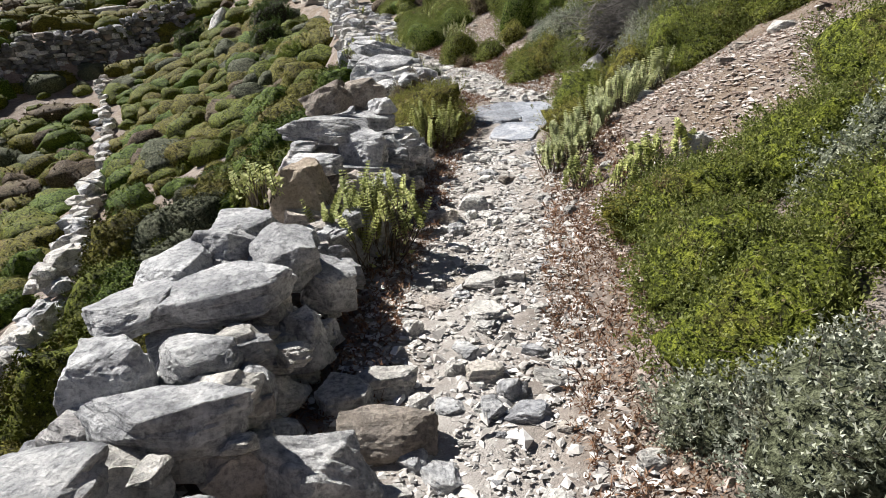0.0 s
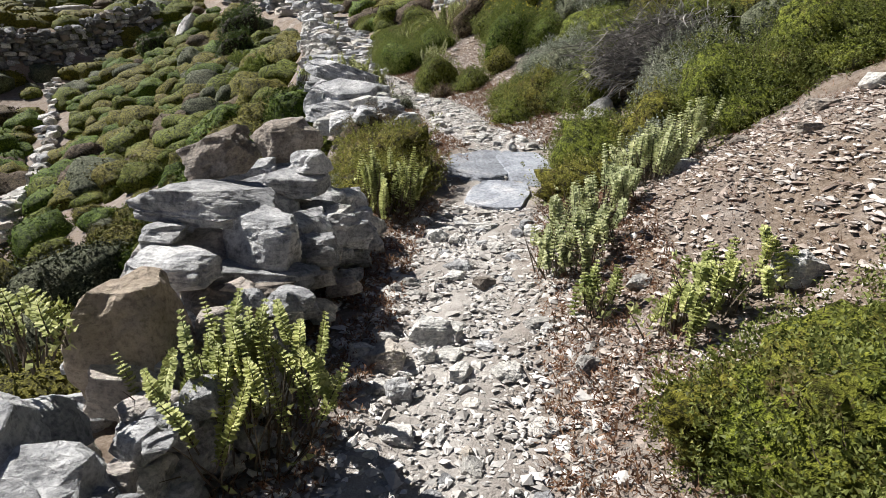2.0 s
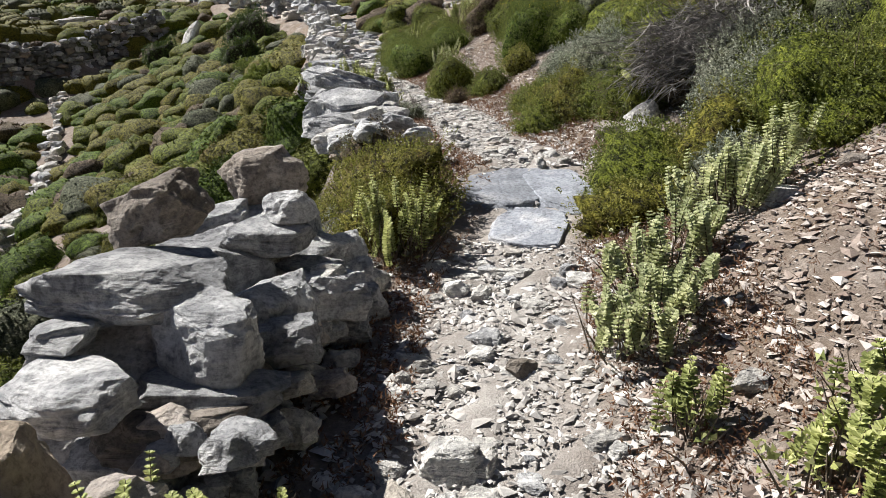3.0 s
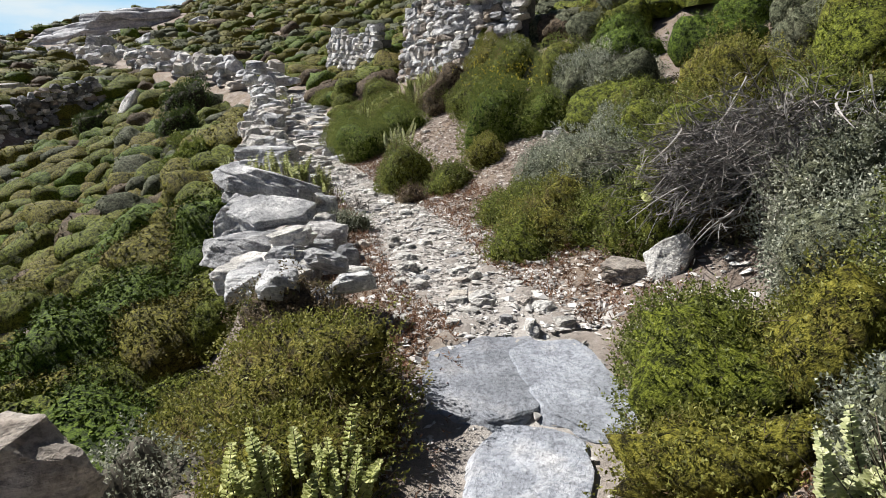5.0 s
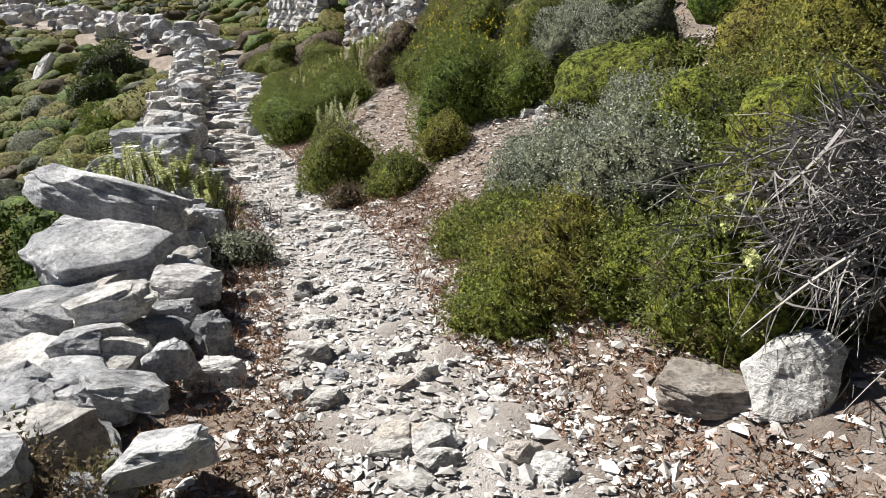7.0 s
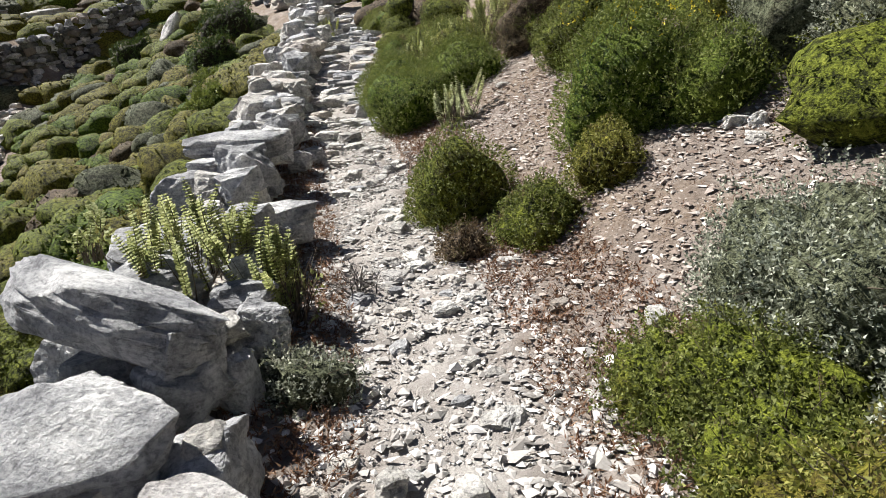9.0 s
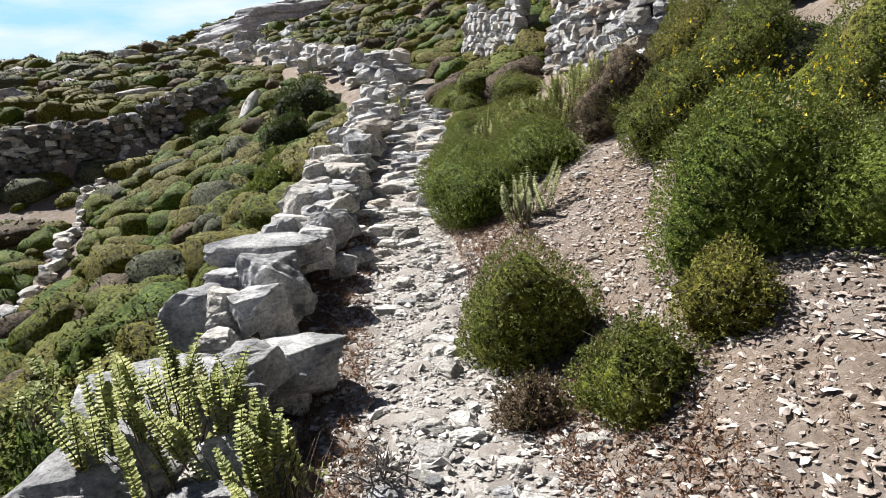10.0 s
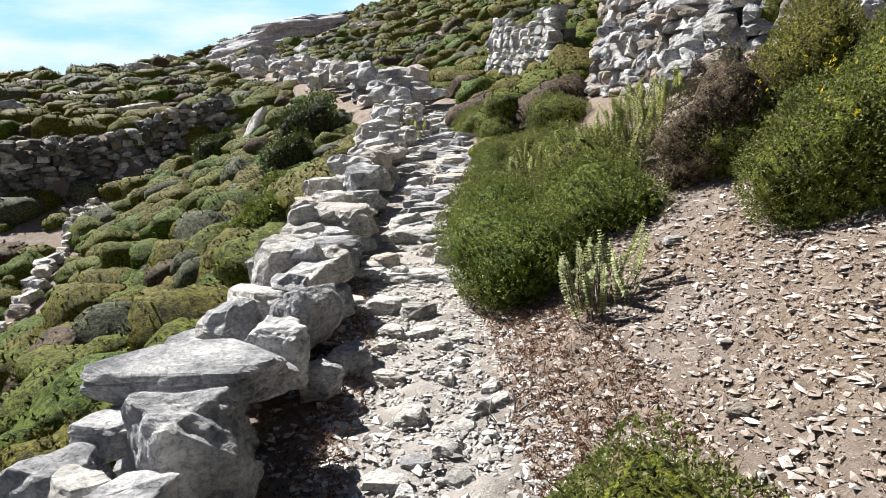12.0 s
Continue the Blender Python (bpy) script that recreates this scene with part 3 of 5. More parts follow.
def chip_field(name, label, places, sizes, mat, seed, flat=0.34):
    """Angular chips lying on the ground as one mass, eight triangles each."""
    r = np.random.RandomState(seed)
    n = len(places)
    star = np.array([(1, 0, 0), (-1, 0, 0), (0, 1, 0), (0, -1, 0), (0, 0, 1), (0, 0, -1)], float)
    v = star[None] * 1.15 + r.normal(0, 0.24, (n, 6, 3))
    v = v * np.stack([sizes * r.uniform(0.7, 1.3, n), sizes * r.uniform(0.45, 0.9, n), sizes * flat * r.uniform(0.5, 1.2, n)], 1)[:, None]
    a, b = r.uniform(0, 6.283, n), r.normal(0, 0.22, n)
    x, z = v[..., 0] * np.cos(b)[:, None] - v[..., 2] * np.sin(b)[:, None], v[..., 0] * np.sin(b)[:, None] + v[..., 2] * np.cos(b)[:, None]
    y = v[..., 1]
    v = np.stack([x * np.cos(a)[:, None] - y * np.sin(a)[:, None], x * np.sin(a)[:, None] + y * np.cos(a)[:, None], z], -1) + places[:, None]
    f = np.array([(0, 2, 4), (2, 1, 4), (1, 3, 4), (3, 0, 4), (2, 0, 5), (1, 2, 5), (3, 1, 5), (0, 3, 5)])
    f = f[None] + (np.arange(n) * 6)[:, None, None]
    return tagged(new(name, mesh_from(name, v.reshape(-1, 3), f.reshape(-1, 3), [mat])), label, "stones", kind="stuff")


def on_land(x, y, lift=0.0):
    return np.stack([x, y, land(x, y) + lift], 1)


# ---- dry stone wall beside the trail, lower stretch ----
def grey(kind, x, y, z, w, d, h, rz=0, rx=0, ry=0, mat=None):
    return rock(kind, mat or GREY_STONE, x, y, z, w, d, h, rz, rx, ry, parent=wall)


wall = thing("dry_stone_wall", "tumbled dry stone wall of grey schist slabs beside the trail", "stone wall", kind="structure")
grey("slab1", -0.98, 0.30, 0.30, 0.66, 0.50, 0.22, 18, 6, -6)
grey("slab2", -0.74, 0.74, 0.33, 0.58, 0.30, 0.20, 12, 10, 4)
grey("block1", -1.02, 0.90, 0.34, 0.32, 0.34, 0.30, 30, 4, -8)
grey("block2", -0.80, 1.06, 0.35, 0.34, 0.24, 0.18, -15, 8, 10)
grey("slab3", -1.14, 1.26, 0.44, 0.40, 0.34, 0.14, -25, 4, -6)
grey("slab4", -0.82, 1.40, 0.46, 0.58, 0.34, 0.16, 22, 8, -3)
grey("block3", -1.00, 1.86, 0.48, 0.32, 0.30, 0.20, 35, -6, 6)
grey("slab5", -0.72, 1.84, 0.46, 0.32, 0.34, 0.20, -30, 10, 12)
grey("block4", -0.56, 1.92, 0.28, 0.26, 0.30, 0.24, 20, 0, 14)
grey("stone1", -0.52, 0.72, 0.16, 0.28, 0.22, 0.16, 10, 0, 0)
grey("block2", -0.60, 1.02, 0.22, 0.24, 0.24, 0.26, 50)
grey("stone2", -0.56, 1.50, 0.22, 0.26, 0.30, 0.26, 15)
grey("stone3", -0.66, 1.20, 0.34, 0.24, 0.20, 0.16, -10, 6, 8, PALE_STONE)
grey("slab1", -1.18, 1.70, 0.42, 0.36, 0.40, 0.2, 60, 0, -10)
grey("block4", -1.05, 2.2, 0.42, 0.36, 0.36, 0.3, 15, 0, -5)
grey("stone4", -0.8, 2.15, 0.36, 0.3, 0.3, 0.26, -20, 5, 5)
grey("lump1", -0.98, 2.86, 0.47, 0.42, 0.40, 0.42, 10, 0, -8, TAN_STONE)
grey("slab2", -0.84, 3.36, 0.44, 0.52, 0.34, 0.12, 5, 4, 2, TAN_STONE)
grey("slab5", -1.02, 3.26, 0.58, 0.36, 0.30, 0.13, -12)
grey("flat1", -0.74, 3.48, 0.49, 0.46, 0.3, 0.09, 8, 4, 4)
grey("block1", -0.78, 3.56, 0.62, 0.36, 0.30, 0.24, -8, 6, 6)
grey("slab3", -1.06, 3.64, 0.74, 0.66, 0.40, 0.17, 8, -3, 4)
grey("stone5", -1.16, 3.44, 0.66, 0.2, 0.24, 0.09, 10)
grey("lump2", -1.12, 3.98, 0.90, 0.42, 0.34, 0.24, -20, 6, -14, TAN_STONE)
grey("slab4", -0.90, 4.42, 0.68, 0.36, 0.30, 0.13, 15, 8, 6)
grey("stone2", -0.84, 4.5, 0.79, 0.26, 0.26, 0.12, -20, 4, 8)
grey("lump3", -1.12, 4.92, 0.83, 0.46, 0.36, 0.28, 12, 0, -6, TAN_STONE)
grey("block2", -0.8, 4.0, 0.46, 0.4, 0.5, 0.36, 10)
grey("block3", -1.1, 4.3, 0.5, 0.5, 0.5, 0.42, 35)
grey("block4", -1.05, 4.85, 0.52, 0.5, 0.5, 0.46, 0)
grey("block1", -1.2, 3.6, 0.42, 0.5, 0.6, 0.46, 25)
grey("stone1", -0.62, 2.95, 0.26, 0.3, 0.3, 0.24, 20)
grey("slab1", -1.3, 4.62, 0.62, 0.44, 0.4, 0.24, 20, 0, -8)
grey("block2", -0.78, 4.86, 0.42, 0.34, 0.34, 0.3, 10)
grey("stone3", -0.7, 4.8, 0.34, 0.22, 0.2, 0.16, 40)


def rubble(parent, y0, y1, d0, d1, high, count, seed, mats, size=(0.16, 0.34), kinds=("stone", "flat")):
    """Courses of uneven stones that fill the body of a wall along the trail."""
    r = np.random.RandomState(seed)
    for _ in range(count):
        y, d = r.uniform(y0, y1), r.uniform(d0, d1)
        x, yy, turn = beside(y, d)
        w = r.uniform(*size)
        h = w * r.uniform(0.35, 0.75)
        top = high * r.uniform(0.1, 1.0)
        base = LINE[np.abs(LINE[:, 1] - y).argmin(), 2]
        low = min(height(x, yy), base)
        z = low + (top if d > -1.2 else (base - low) * r.uniform(0.1, 1) + top * 0.7)
        rock(f"{r.choice(kinds)}{r.randint(1, 7)}", mats[r.randint(len(mats))], x, yy, z, w, w * r.uniform(0.6, 1.1), h,
             turn + r.uniform(-40, 40), r.normal(0, 9), r.normal(0, 9), parent=parent)


rubble(wall, -1.2, 5.1, -1.28, -0.66, 0.36, 170, 4, (GREY_STONE, GREY_STONE, PALE_STONE))
rubble(wall, -0.4, 5.0, -0.9, -0.6, 0.34, 110, 15, (GREY_STONE, GREY_STONE, PALE_STONE), (0.09, 0.2))
rubble(wall, -1.2, 5.1, -1.5, -1.28, 0.3, 40, 14, (GREY_STONE, GREY_STONE, PALE_STONE))

# ---- the same wall further up, past the gap ----
wall = thing("dry_stone_wall", "long dry stone parapet of pale grey boulders along the uphill trail", "stone wall", kind="structure")
grey("slab2", -1.88, 9.12, 1.03, 1.0, 0.42, 0.25, -6, -7, 17)
grey("block2", -1.66, 8.14, 0.68, 0.74, 0.5, 0.26, 10, 8, 4)
grey("slab1", -1.62, 8.52, 0.86, 0.66, 0.5, 0.18, 12, 26, 6)
grey("block4", -1.62, 8.62, 0.70, 0.46, 0.46, 0.42, 20)
grey("lump2", -1.30, 8.66, 0.68, 0.40, 0.36, 0.30, -10, 8, 5)
grey("block3", -1.58, 8.98, 0.74, 0.32, 0.30, 0.22, 15)
grey("block1", -1.48, 9.44, 0.76, 0.28, 0.26, 0.28, 30, 0, 10)
grey("lump1", -1.43, 9.18, 0.70, 0.18, 0.2, 0.22, 10)
grey("slab4", -1.36, 7.62, 0.58, 0.44, 0.34, 0.2, 20, 10, 5)
grey("slab1", -1.6, 7.75, 0.58, 0.5, 0.4, 0.2, -20, 5, -5, PALE_STONE)
grey("slab3", -1.36, 7.95, 0.62, 0.4, 0.34, 0.14, 10, 4, 4, PALE_STONE)
grey("block2", -1.22, 8.22, 0.64, 0.28, 0.24, 0.2, -20)
grey("slab5", -1.18, 8.42, 0.74, 0.32, 0.26, 0.14, 5, 8, 5)
grey("stone4", -0.96, 8.08, 0.62, 0.16, 0.18, 0.2, 30)
grey("lump3", -1.78, 8.85, 0.66, 0.5, 0.4, 0.36, 0)
grey("block1", -2.1, 9.3, 0.66, 0.6, 0.5, 0.5, 10)
grey("slab3", -2.15, 9.75, 0.82, 0.6, 0.5, 0.22, 30)
grey("slab5", -2.3, 10.3, 0.84, 0.8, 0.6, 0.22, 25, 5, 0)
grey("slab2", -2.05, 10.75, 0.82, 0.7, 0.5, 0.24, 30, 6, 4)
grey("block3", -2.52, 11.56, 0.92, 0.50, 0.40, 0.44, 20, 6, 8)
grey("slab4", -2.74, 11.92, 1.08, 0.80, 0.46, 0.20, 16, 3, 3)
grey("block1", -2.72, 12.46, 0.98, 0.34, 0.34, 0.30, 30, 0, 6)
grey("block2", -2.86, 12.98, 0.98, 0.44, 0.40, 0.40, 20, 4, 8)
grey("lump1", -2.92, 11.36, 0.82, 0.46, 0.4, 0.36, 10)
grey("slab1", -2.86, 11.6, 0.98, 0.3, 0.3, 0.14, -20)
grey("stone5", -2.54, 12.56, 0.8, 0.24, 0.22, 0.2, 10)
grey("stone6", -2.56, 12.9, 0.78, 0.26, 0.24, 0.16, 40)
grey("slab3", -3.16, 13.62, 1.02, 0.46, 0.4, 0.18, 30, 0, 5)
grey("slab5", -3.5, 14.45, 1.04, 0.6, 0.42, 0.2, 20)
grey("block4", -3.8, 15.4, 1.1, 0.62, 0.46, 0.34, 25)
grey("slab2", -4.1, 16.2, 1.18, 0.6, 0.46, 0.2, 10)
grey("block3", -4.5, 17.4, 1.3, 0.66, 0.5, 0.4, 20)
rubble(wall, 7.3, 13.5, -1.3, -0.72, 0.34, 110, 5, (GREY_STONE, GREY_STONE, PALE_STONE), (0.16, 0.36))
rubble(wall, 13.5, 24, -1.15, -0.55, 0.42, 150, 6, (PALE_STONE, PALE_STONE, GREY_STONE), (0.22, 0.5))
far_wall = thing("dry_stone_wall", "far stretch of pale dry stone wall climbing the hill", "stone wall", kind="structure")
rubble(far_wall, 24, 46, -1.2, 0.4, 0.9, 230, 7, (GREY_STONE, PALE_STONE, GREY_STONE), (0.35, 0.8), ("far",))

# ---- walls across the slopes ----
def laid_wall(name, label, line, high, stone, mats, seed, dark, gap=0.9, lean=0.15, kind_of=("far",)):
    """Coursed stones before a core, along a line of (x, y)."""
    r = np.random.RandomState(seed)
    ob = thing(name, label, "stone wall", kind="structure")
    pts = smooth_line([(x, y, 0) for x, y in line], 8)[:, :2]
    seg = np.linalg.norm(np.diff(pts, axis=0), axis=1)
    run = np.concatenate([[0], np.cumsum(seg)])
    v, f = [], []
    for i, (x, y) in enumerate(pts):
        e = pts[min(i + 1, len(pts) - 1)] - pts[max(i - 1, 0)]
        e = e / np.linalg.norm(e)
        z = height(x, y) - 0.3
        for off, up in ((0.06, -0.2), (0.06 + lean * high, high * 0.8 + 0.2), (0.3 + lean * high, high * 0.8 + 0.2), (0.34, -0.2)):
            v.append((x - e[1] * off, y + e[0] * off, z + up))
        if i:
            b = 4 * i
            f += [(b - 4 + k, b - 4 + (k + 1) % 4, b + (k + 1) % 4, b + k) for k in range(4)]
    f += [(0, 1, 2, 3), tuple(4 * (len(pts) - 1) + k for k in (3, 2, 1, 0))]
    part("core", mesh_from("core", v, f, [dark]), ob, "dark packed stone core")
    z = 0.0
    while z < high:
        s = r.uniform(0, stone)
        h = stone * r.uniform(0.4, 0.75)
        while s < run[-1]:
            w = stone * r.uniform(0.7, 1.6)
            x, y = np.interp(s, run, pts[:, 0]), np.interp(s, run, pts[:, 1])
            e = np.array([np.interp(s + 0.2, run, pts[:, 0]) - x, np.interp(s + 0.2, run, pts[:, 1]) - y])
            turn = math.degrees(math.atan2(e[1], e[0])) if np.linalg.norm(e) > 1e-3 else 0
            top = high * (1 - 0.18 * (0.5 + 0.5 * math.sin(s * 1.7 + seed)))
            if z < top:
                n = np.array([-math.sin(radians(turn)), math.cos(radians(turn))])
                o = n * (lean * z + r.normal(0, 0.03))
                rock(f"{kind_of[r.randint(len(kind_of))]}{r.randint(1, 7)}", mats[r.randint(len(mats))], x + o[0], y + o[1], height(x, y) - 0.02 + z + h * 0.4,
                     w, stone * r.uniform(0.8, 1.3), h * r.uniform(0.85, 1.25), turn + r.normal(0, 10), r.normal(0, 7), r.normal(0, 7), parent=ob)
            s += w * gap
        z += h * 0.86
    return ob


laid_wall("retaining_wall", "sunlit dry stone terrace wall of pale grey blocks above the trail", ((-1.95, 19.5), (-1.35, 18.3), (-0.6, 17.1), (0.6, 16.2)), 1.7, 0.28, (PALE_STONE, GREY_STONE, TAN_STONE, GREY_STONE), 21, SHADE_AND_CORE_STONE, kind_of=("stone", "flat", "stone"))
laid_wall("retaining_wall", "broken dry stone terrace wall among shrubs on the hillside", ((-5.4, 27.2), (-4.2, 25.0), (-3.1, 23.0)), 1.3, 0.3, (PALE_STONE, GREY_STONE), 22, SHADE_AND_CORE_STONE)
# the shade on this wall's face is put into its dark stones
laid_wall("terrace_wall", "shaded dark dry stone terrace wall across the lower slope", ((-29.5, 14.4), (-24, 20.3), (-18.9, 26.0), (-15.2, 30.1)), 1.75, 0.36, (SHADE_AND_CORE_STONE, GREY_STONE, SHADE_AND_CORE_STONE), 23, SHADE_AND_CORE_STONE)
field_wall = thing("field_wall", "low tumbled pale stone field wall on the shrubby slope", "stone wall", kind="structure")
field_line = smooth_line([(x, y, 0) for x, y in ((-3.9, 2.6), (-4.65, 4.0), (-5.5, 6.0), (-7.7, 9.5), (-9.1, 12.1), (-11.7, 16.4), (-14.5, 21.0), (-17.2, 25.4))], 30)[:, :2]
rw = np.random.RandomState(24)
for k in range(300):
    px, py = field_line[min(int(len(field_line) * (k / 300) ** 1.15), len(field_line) - 1)] + rw.normal(0, 0.09, 2)
    w = rw.uniform(0.2, 0.5)
    rock(f"flat{rw.randint(1, 7)}", (PALE_STONE, GREY_STONE, PALE_STONE)[rw.randint(3)], px, py, height(px, py) + rw.uniform(0.05, 0.42), w, w * rw.uniform(0.6, 1), w * rw.uniform(0.3, 0.6),
         rw.uniform(0, 360), rw.normal(0, 10), rw.normal(0, 10), parent=field_wall)

# ---- loose rocks along the trail ----
LOOSE = "loose stones along the trail"


def lies(kind, mat, x, y, w, d, h, rz=0, rx=0, ry=0, sink=0.3, label="", name="stone"):
    return rock(kind, mat, x, y, height(x, y) + h * (0.5 - sink), w, d, h, rz, rx, ry, name=name, label=label, group=LOOSE)


lies("block3", GREY_STONE, -0.30, 0.78, 0.46, 0.30, 0.30, 20, 12, 14, label="pointed grey rock fallen beside the wall")
lies("slab5", TAN_STONE, -0.14, 1.08, 0.38, 0.24, 0.18, 14, 6, 4, label="tan and grey flat rock at the trail's edge")
lies("block4", WHITE_STONE, -0.33, 1.28, 0.24, 0.20, 0.17, -8, label="whitish square block beside the trail")
lies("slab1", PALE_STONE, -0.22, 1.42, 0.28, 0.18, 0.13, 5, label="pale grey flat rock beside the trail")
FLAT = "flat pale paving stone set in the trail"
for kind, mat, x, y, w, d, h, rz in (
        ("flat1", PALE_STONE, 0.17, 1.55, 0.17, 0.14, 0.07, 10), ("flat2", BLUE_STONE, 0.35, 1.27, 0.19, 0.12, 0.06, 15), ("stone3", GREY_STONE, 0.29, 1.42, 0.13, 0.12, 0.09, 30),
        ("flat3", PALE_STONE, 0.45, 1.50, 0.18, 0.11, 0.06, -20), ("flat4", PALE_STONE, 0.10, 2.40, 0.24, 0.18, 0.07, 5), ("flat5", PALE_STONE, 0.14, 2.08, 0.18, 0.22, 0.07, 20),
        ("flat6", GREY_STONE, 0.22, 1.30, 0.10, 0.16, 0.06, 5), ("stone1", PALE_STONE, -0.18, 1.88, 0.10, 0.10, 0.09, 15), ("stone4", PALE_STONE, 0.74, 0.95, 0.11, 0.09, 0.07, 0),
        ("flat1", PALE_STONE, 0.26, 2.46, 0.10, 0.15, 0.07, 80), ("stone2", PALE_STONE, 0.05, 1.55, 0.10, 0.11, 0.08, 45)):
    lies(kind, mat, x, y, w, d, h, rz, label=FLAT if kind.startswith("flat") else "small pale stone on the trail")
for kind, mat, x, y, w, d, h, rz in (
        ("block1", WHITE_STONE, -0.06, 3.57, 0.20, 0.17, 0.14, 20), ("block2", PALE_STONE, -0.20, 3.34, 0.17, 0.19, 0.13, 40), ("stone4", GREY_STONE, -0.12, 3.12, 0.11, 0.12, 0.10, 10),
        ("stone5", PALE_STONE, -0.32, 3.40, 0.14, 0.11, 0.08, -10), ("stone6", WHITE_STONE, -0.05, 3.40, 0.09, 0.08, 0.07, 0), ("flat2", WHITE_STONE, -0.02, 4.28, 0.13, 0.11, 0.05, 0),
        ("stone1", TAN_STONE, 0.15, 4.15, 0.13, 0.10, 0.08, 15), ("stone2", PALE_STONE, -0.30, 4.06, 0.09, 0.09, 0.08, 30), ("stone3", WHITE_STONE, -0.19, 4.95, 0.15, 0.13, 0.10, 20),
        ("flat3", PALE_STONE, 0.08, 5.18, 0.26, 0.09, 0.05, 4), ("stone4", WHITE_STONE, 0.42, 5.0, 0.17, 0.12, 0.09, -30), ("stone5", GREY_STONE, 0.37, 5.16, 0.11, 0.10, 0.08, 10)):
    lies(kind, mat, x, y, w, d, h, rz, label="whitish angular stone lying on the trail")
for kind, mat, x, y, w, d, h, rz in (
        ("flat1", PALE_STONE, 1.27, 4.85, 0.18, 0.13, 0.08, 20), ("flat2", TAN_STONE, 1.56, 4.90, 0.15, 0.12, 0.07, 0), ("flat3", TAN_STONE, 1.78, 4.52, 0.16, 0.12, 0.07, 30),
        ("block3", WHITE_STONE, 1.36, 3.38, 0.22, 0.14, 0.14, 10), ("flat4", PALE_STONE, 0.86, 3.76, 0.13, 0.10, 0.06, 0), ("stone1", PALE_STONE, 0.60, 3.28, 0.10, 0.09, 0.09, 0),
        ("flat5", PALE_STONE, 0.42, 3.72, 0.15, 0.09, 0.05, 25), ("flat6", TAN_STONE, 2.0, 4.95, 0.2, 0.14, 0.08, 10), ("flat2", PALE_STONE, 2.3, 5.0, 0.26, 0.16, 0.1, 30),
        ("flat4", TAN_STONE, -0.25, 9.98, 0.13, 0.08, 0.05, 40), ("flat6", PALE_STONE, 0.15, 9.66, 0.12, 0.13, 0.06, 0), ("flat1", PALE_STONE, 0.69, 11.1, 0.17, 0.11, 0.07, 10),
        ("stone2", WHITE_STONE, 0.78, 11.0, 0.12, 0.10, 0.1, 0), ("flat3", PALE_STONE, 0.74, 10.8, 0.15, 0.11, 0.07, -20), ("flat5", PALE_STONE, -0.91, 14.0, 0.16, 0.11, 0.05, 30), ("flat2", TAN_STONE, -0.67, 12.3, 0.11, 0.09, 0.05, 0)):
    lies(kind, mat, x, y, w, d, h, rz, label="pale stone lying on the scree slope")
for kind, mat, x, y, w, d, h, rz in (
        ("stone3", PALE_STONE, 0.24, 6.90, 0.09, 0.17, 0.11, 5), ("stone1", GREY_STONE, 0.24, 7.32, 0.13, 0.10, 0.07, 10), ("flat4", PALE_STONE, -0.17, 7.35, 0.16, 0.09, 0.05, 0),
        ("flat5", PALE_STONE, -0.18, 6.97, 0.10, 0.08, 0.05, 20), ("flat1", GREY_STONE, 0.11, 7.04, 0.08, 0.07, 0.05, 0), ("stone6", PALE_STONE, -0.55, 8.05, 0.18, 0.14, 0.10, 15),
        ("flat2", WHITE_STONE, -0.84, 8.32, 0.14, 0.08, 0.05, 0), ("block1", WHITE_STONE, -0.88, 7.84, 0.24, 0.17, 0.14, 20), ("block4", TAN_STONE, 0.82, 7.40, 0.32, 0.22, 0.14, -25),
        ("stone4", WHITE_STONE, 0.68, 7.98, 0.10, 0.08, 0.08, 0), ("stone2", PALE_STONE, -0.07, 7.88, 0.12, 0.1, 0.08, 45), ("stone5", PALE_STONE, -0.74, 8.78, 0.12, 0.18, 0.11, 10),
        ("stone1", PALE_STONE, -0.97, 8.7, 0.12, 0.1, 0.08, 0), ("flat3", BLUE_STONE, -1.15, 10.42, 0.14, 0.18, 0.05, 10), ("flat6", WHITE_STONE, -1.05, 10.58, 0.16, 0.1, 0.05, 30),
        ("flat2", PALE_STONE, -0.49, 8.8, 0.13, 0.12, 0.06, 60)):
    lies(kind, mat, x, y, w, d, h, rz, label="pale angular stone lying on the trail")
lies("block2", WHITE_STONE, 1.04, 7.30, 0.26, 0.24, 0.30, 15, 0, 8, label="white pitted limestone block under a shrub")
for kind, mat, x, y, w, d, h, rz in (
        ("flat1", PALE_STONE, -1.96, 11.98, 0.21, 0.14, 0.06, 10), ("flat2", PALE_STONE, -2.05, 12.48, 0.17, 0.15, 0.08, 30), ("flat3", PALE_STONE, -2.33, 12.84, 0.24, 0.14, 0.08, 0),
        ("stone1", WHITE_STONE, -1.75, 12.63, 0.13, 0.11, 0.09, 10), ("stone2", PALE_STONE, -2.93, 14.58, 0.24, 0.2, 0.16, 0), ("flat4", WHITE_STONE, -2.34, 13.46, 0.21, 0.14, 0.07, 20),
        ("flat5", PALE_STONE, -2.53, 13.45, 0.22, 0.14, 0.08, -10)):
    lies(kind, mat, x, y, w, d, h, rz, label="flat pale stone on the steep trail")

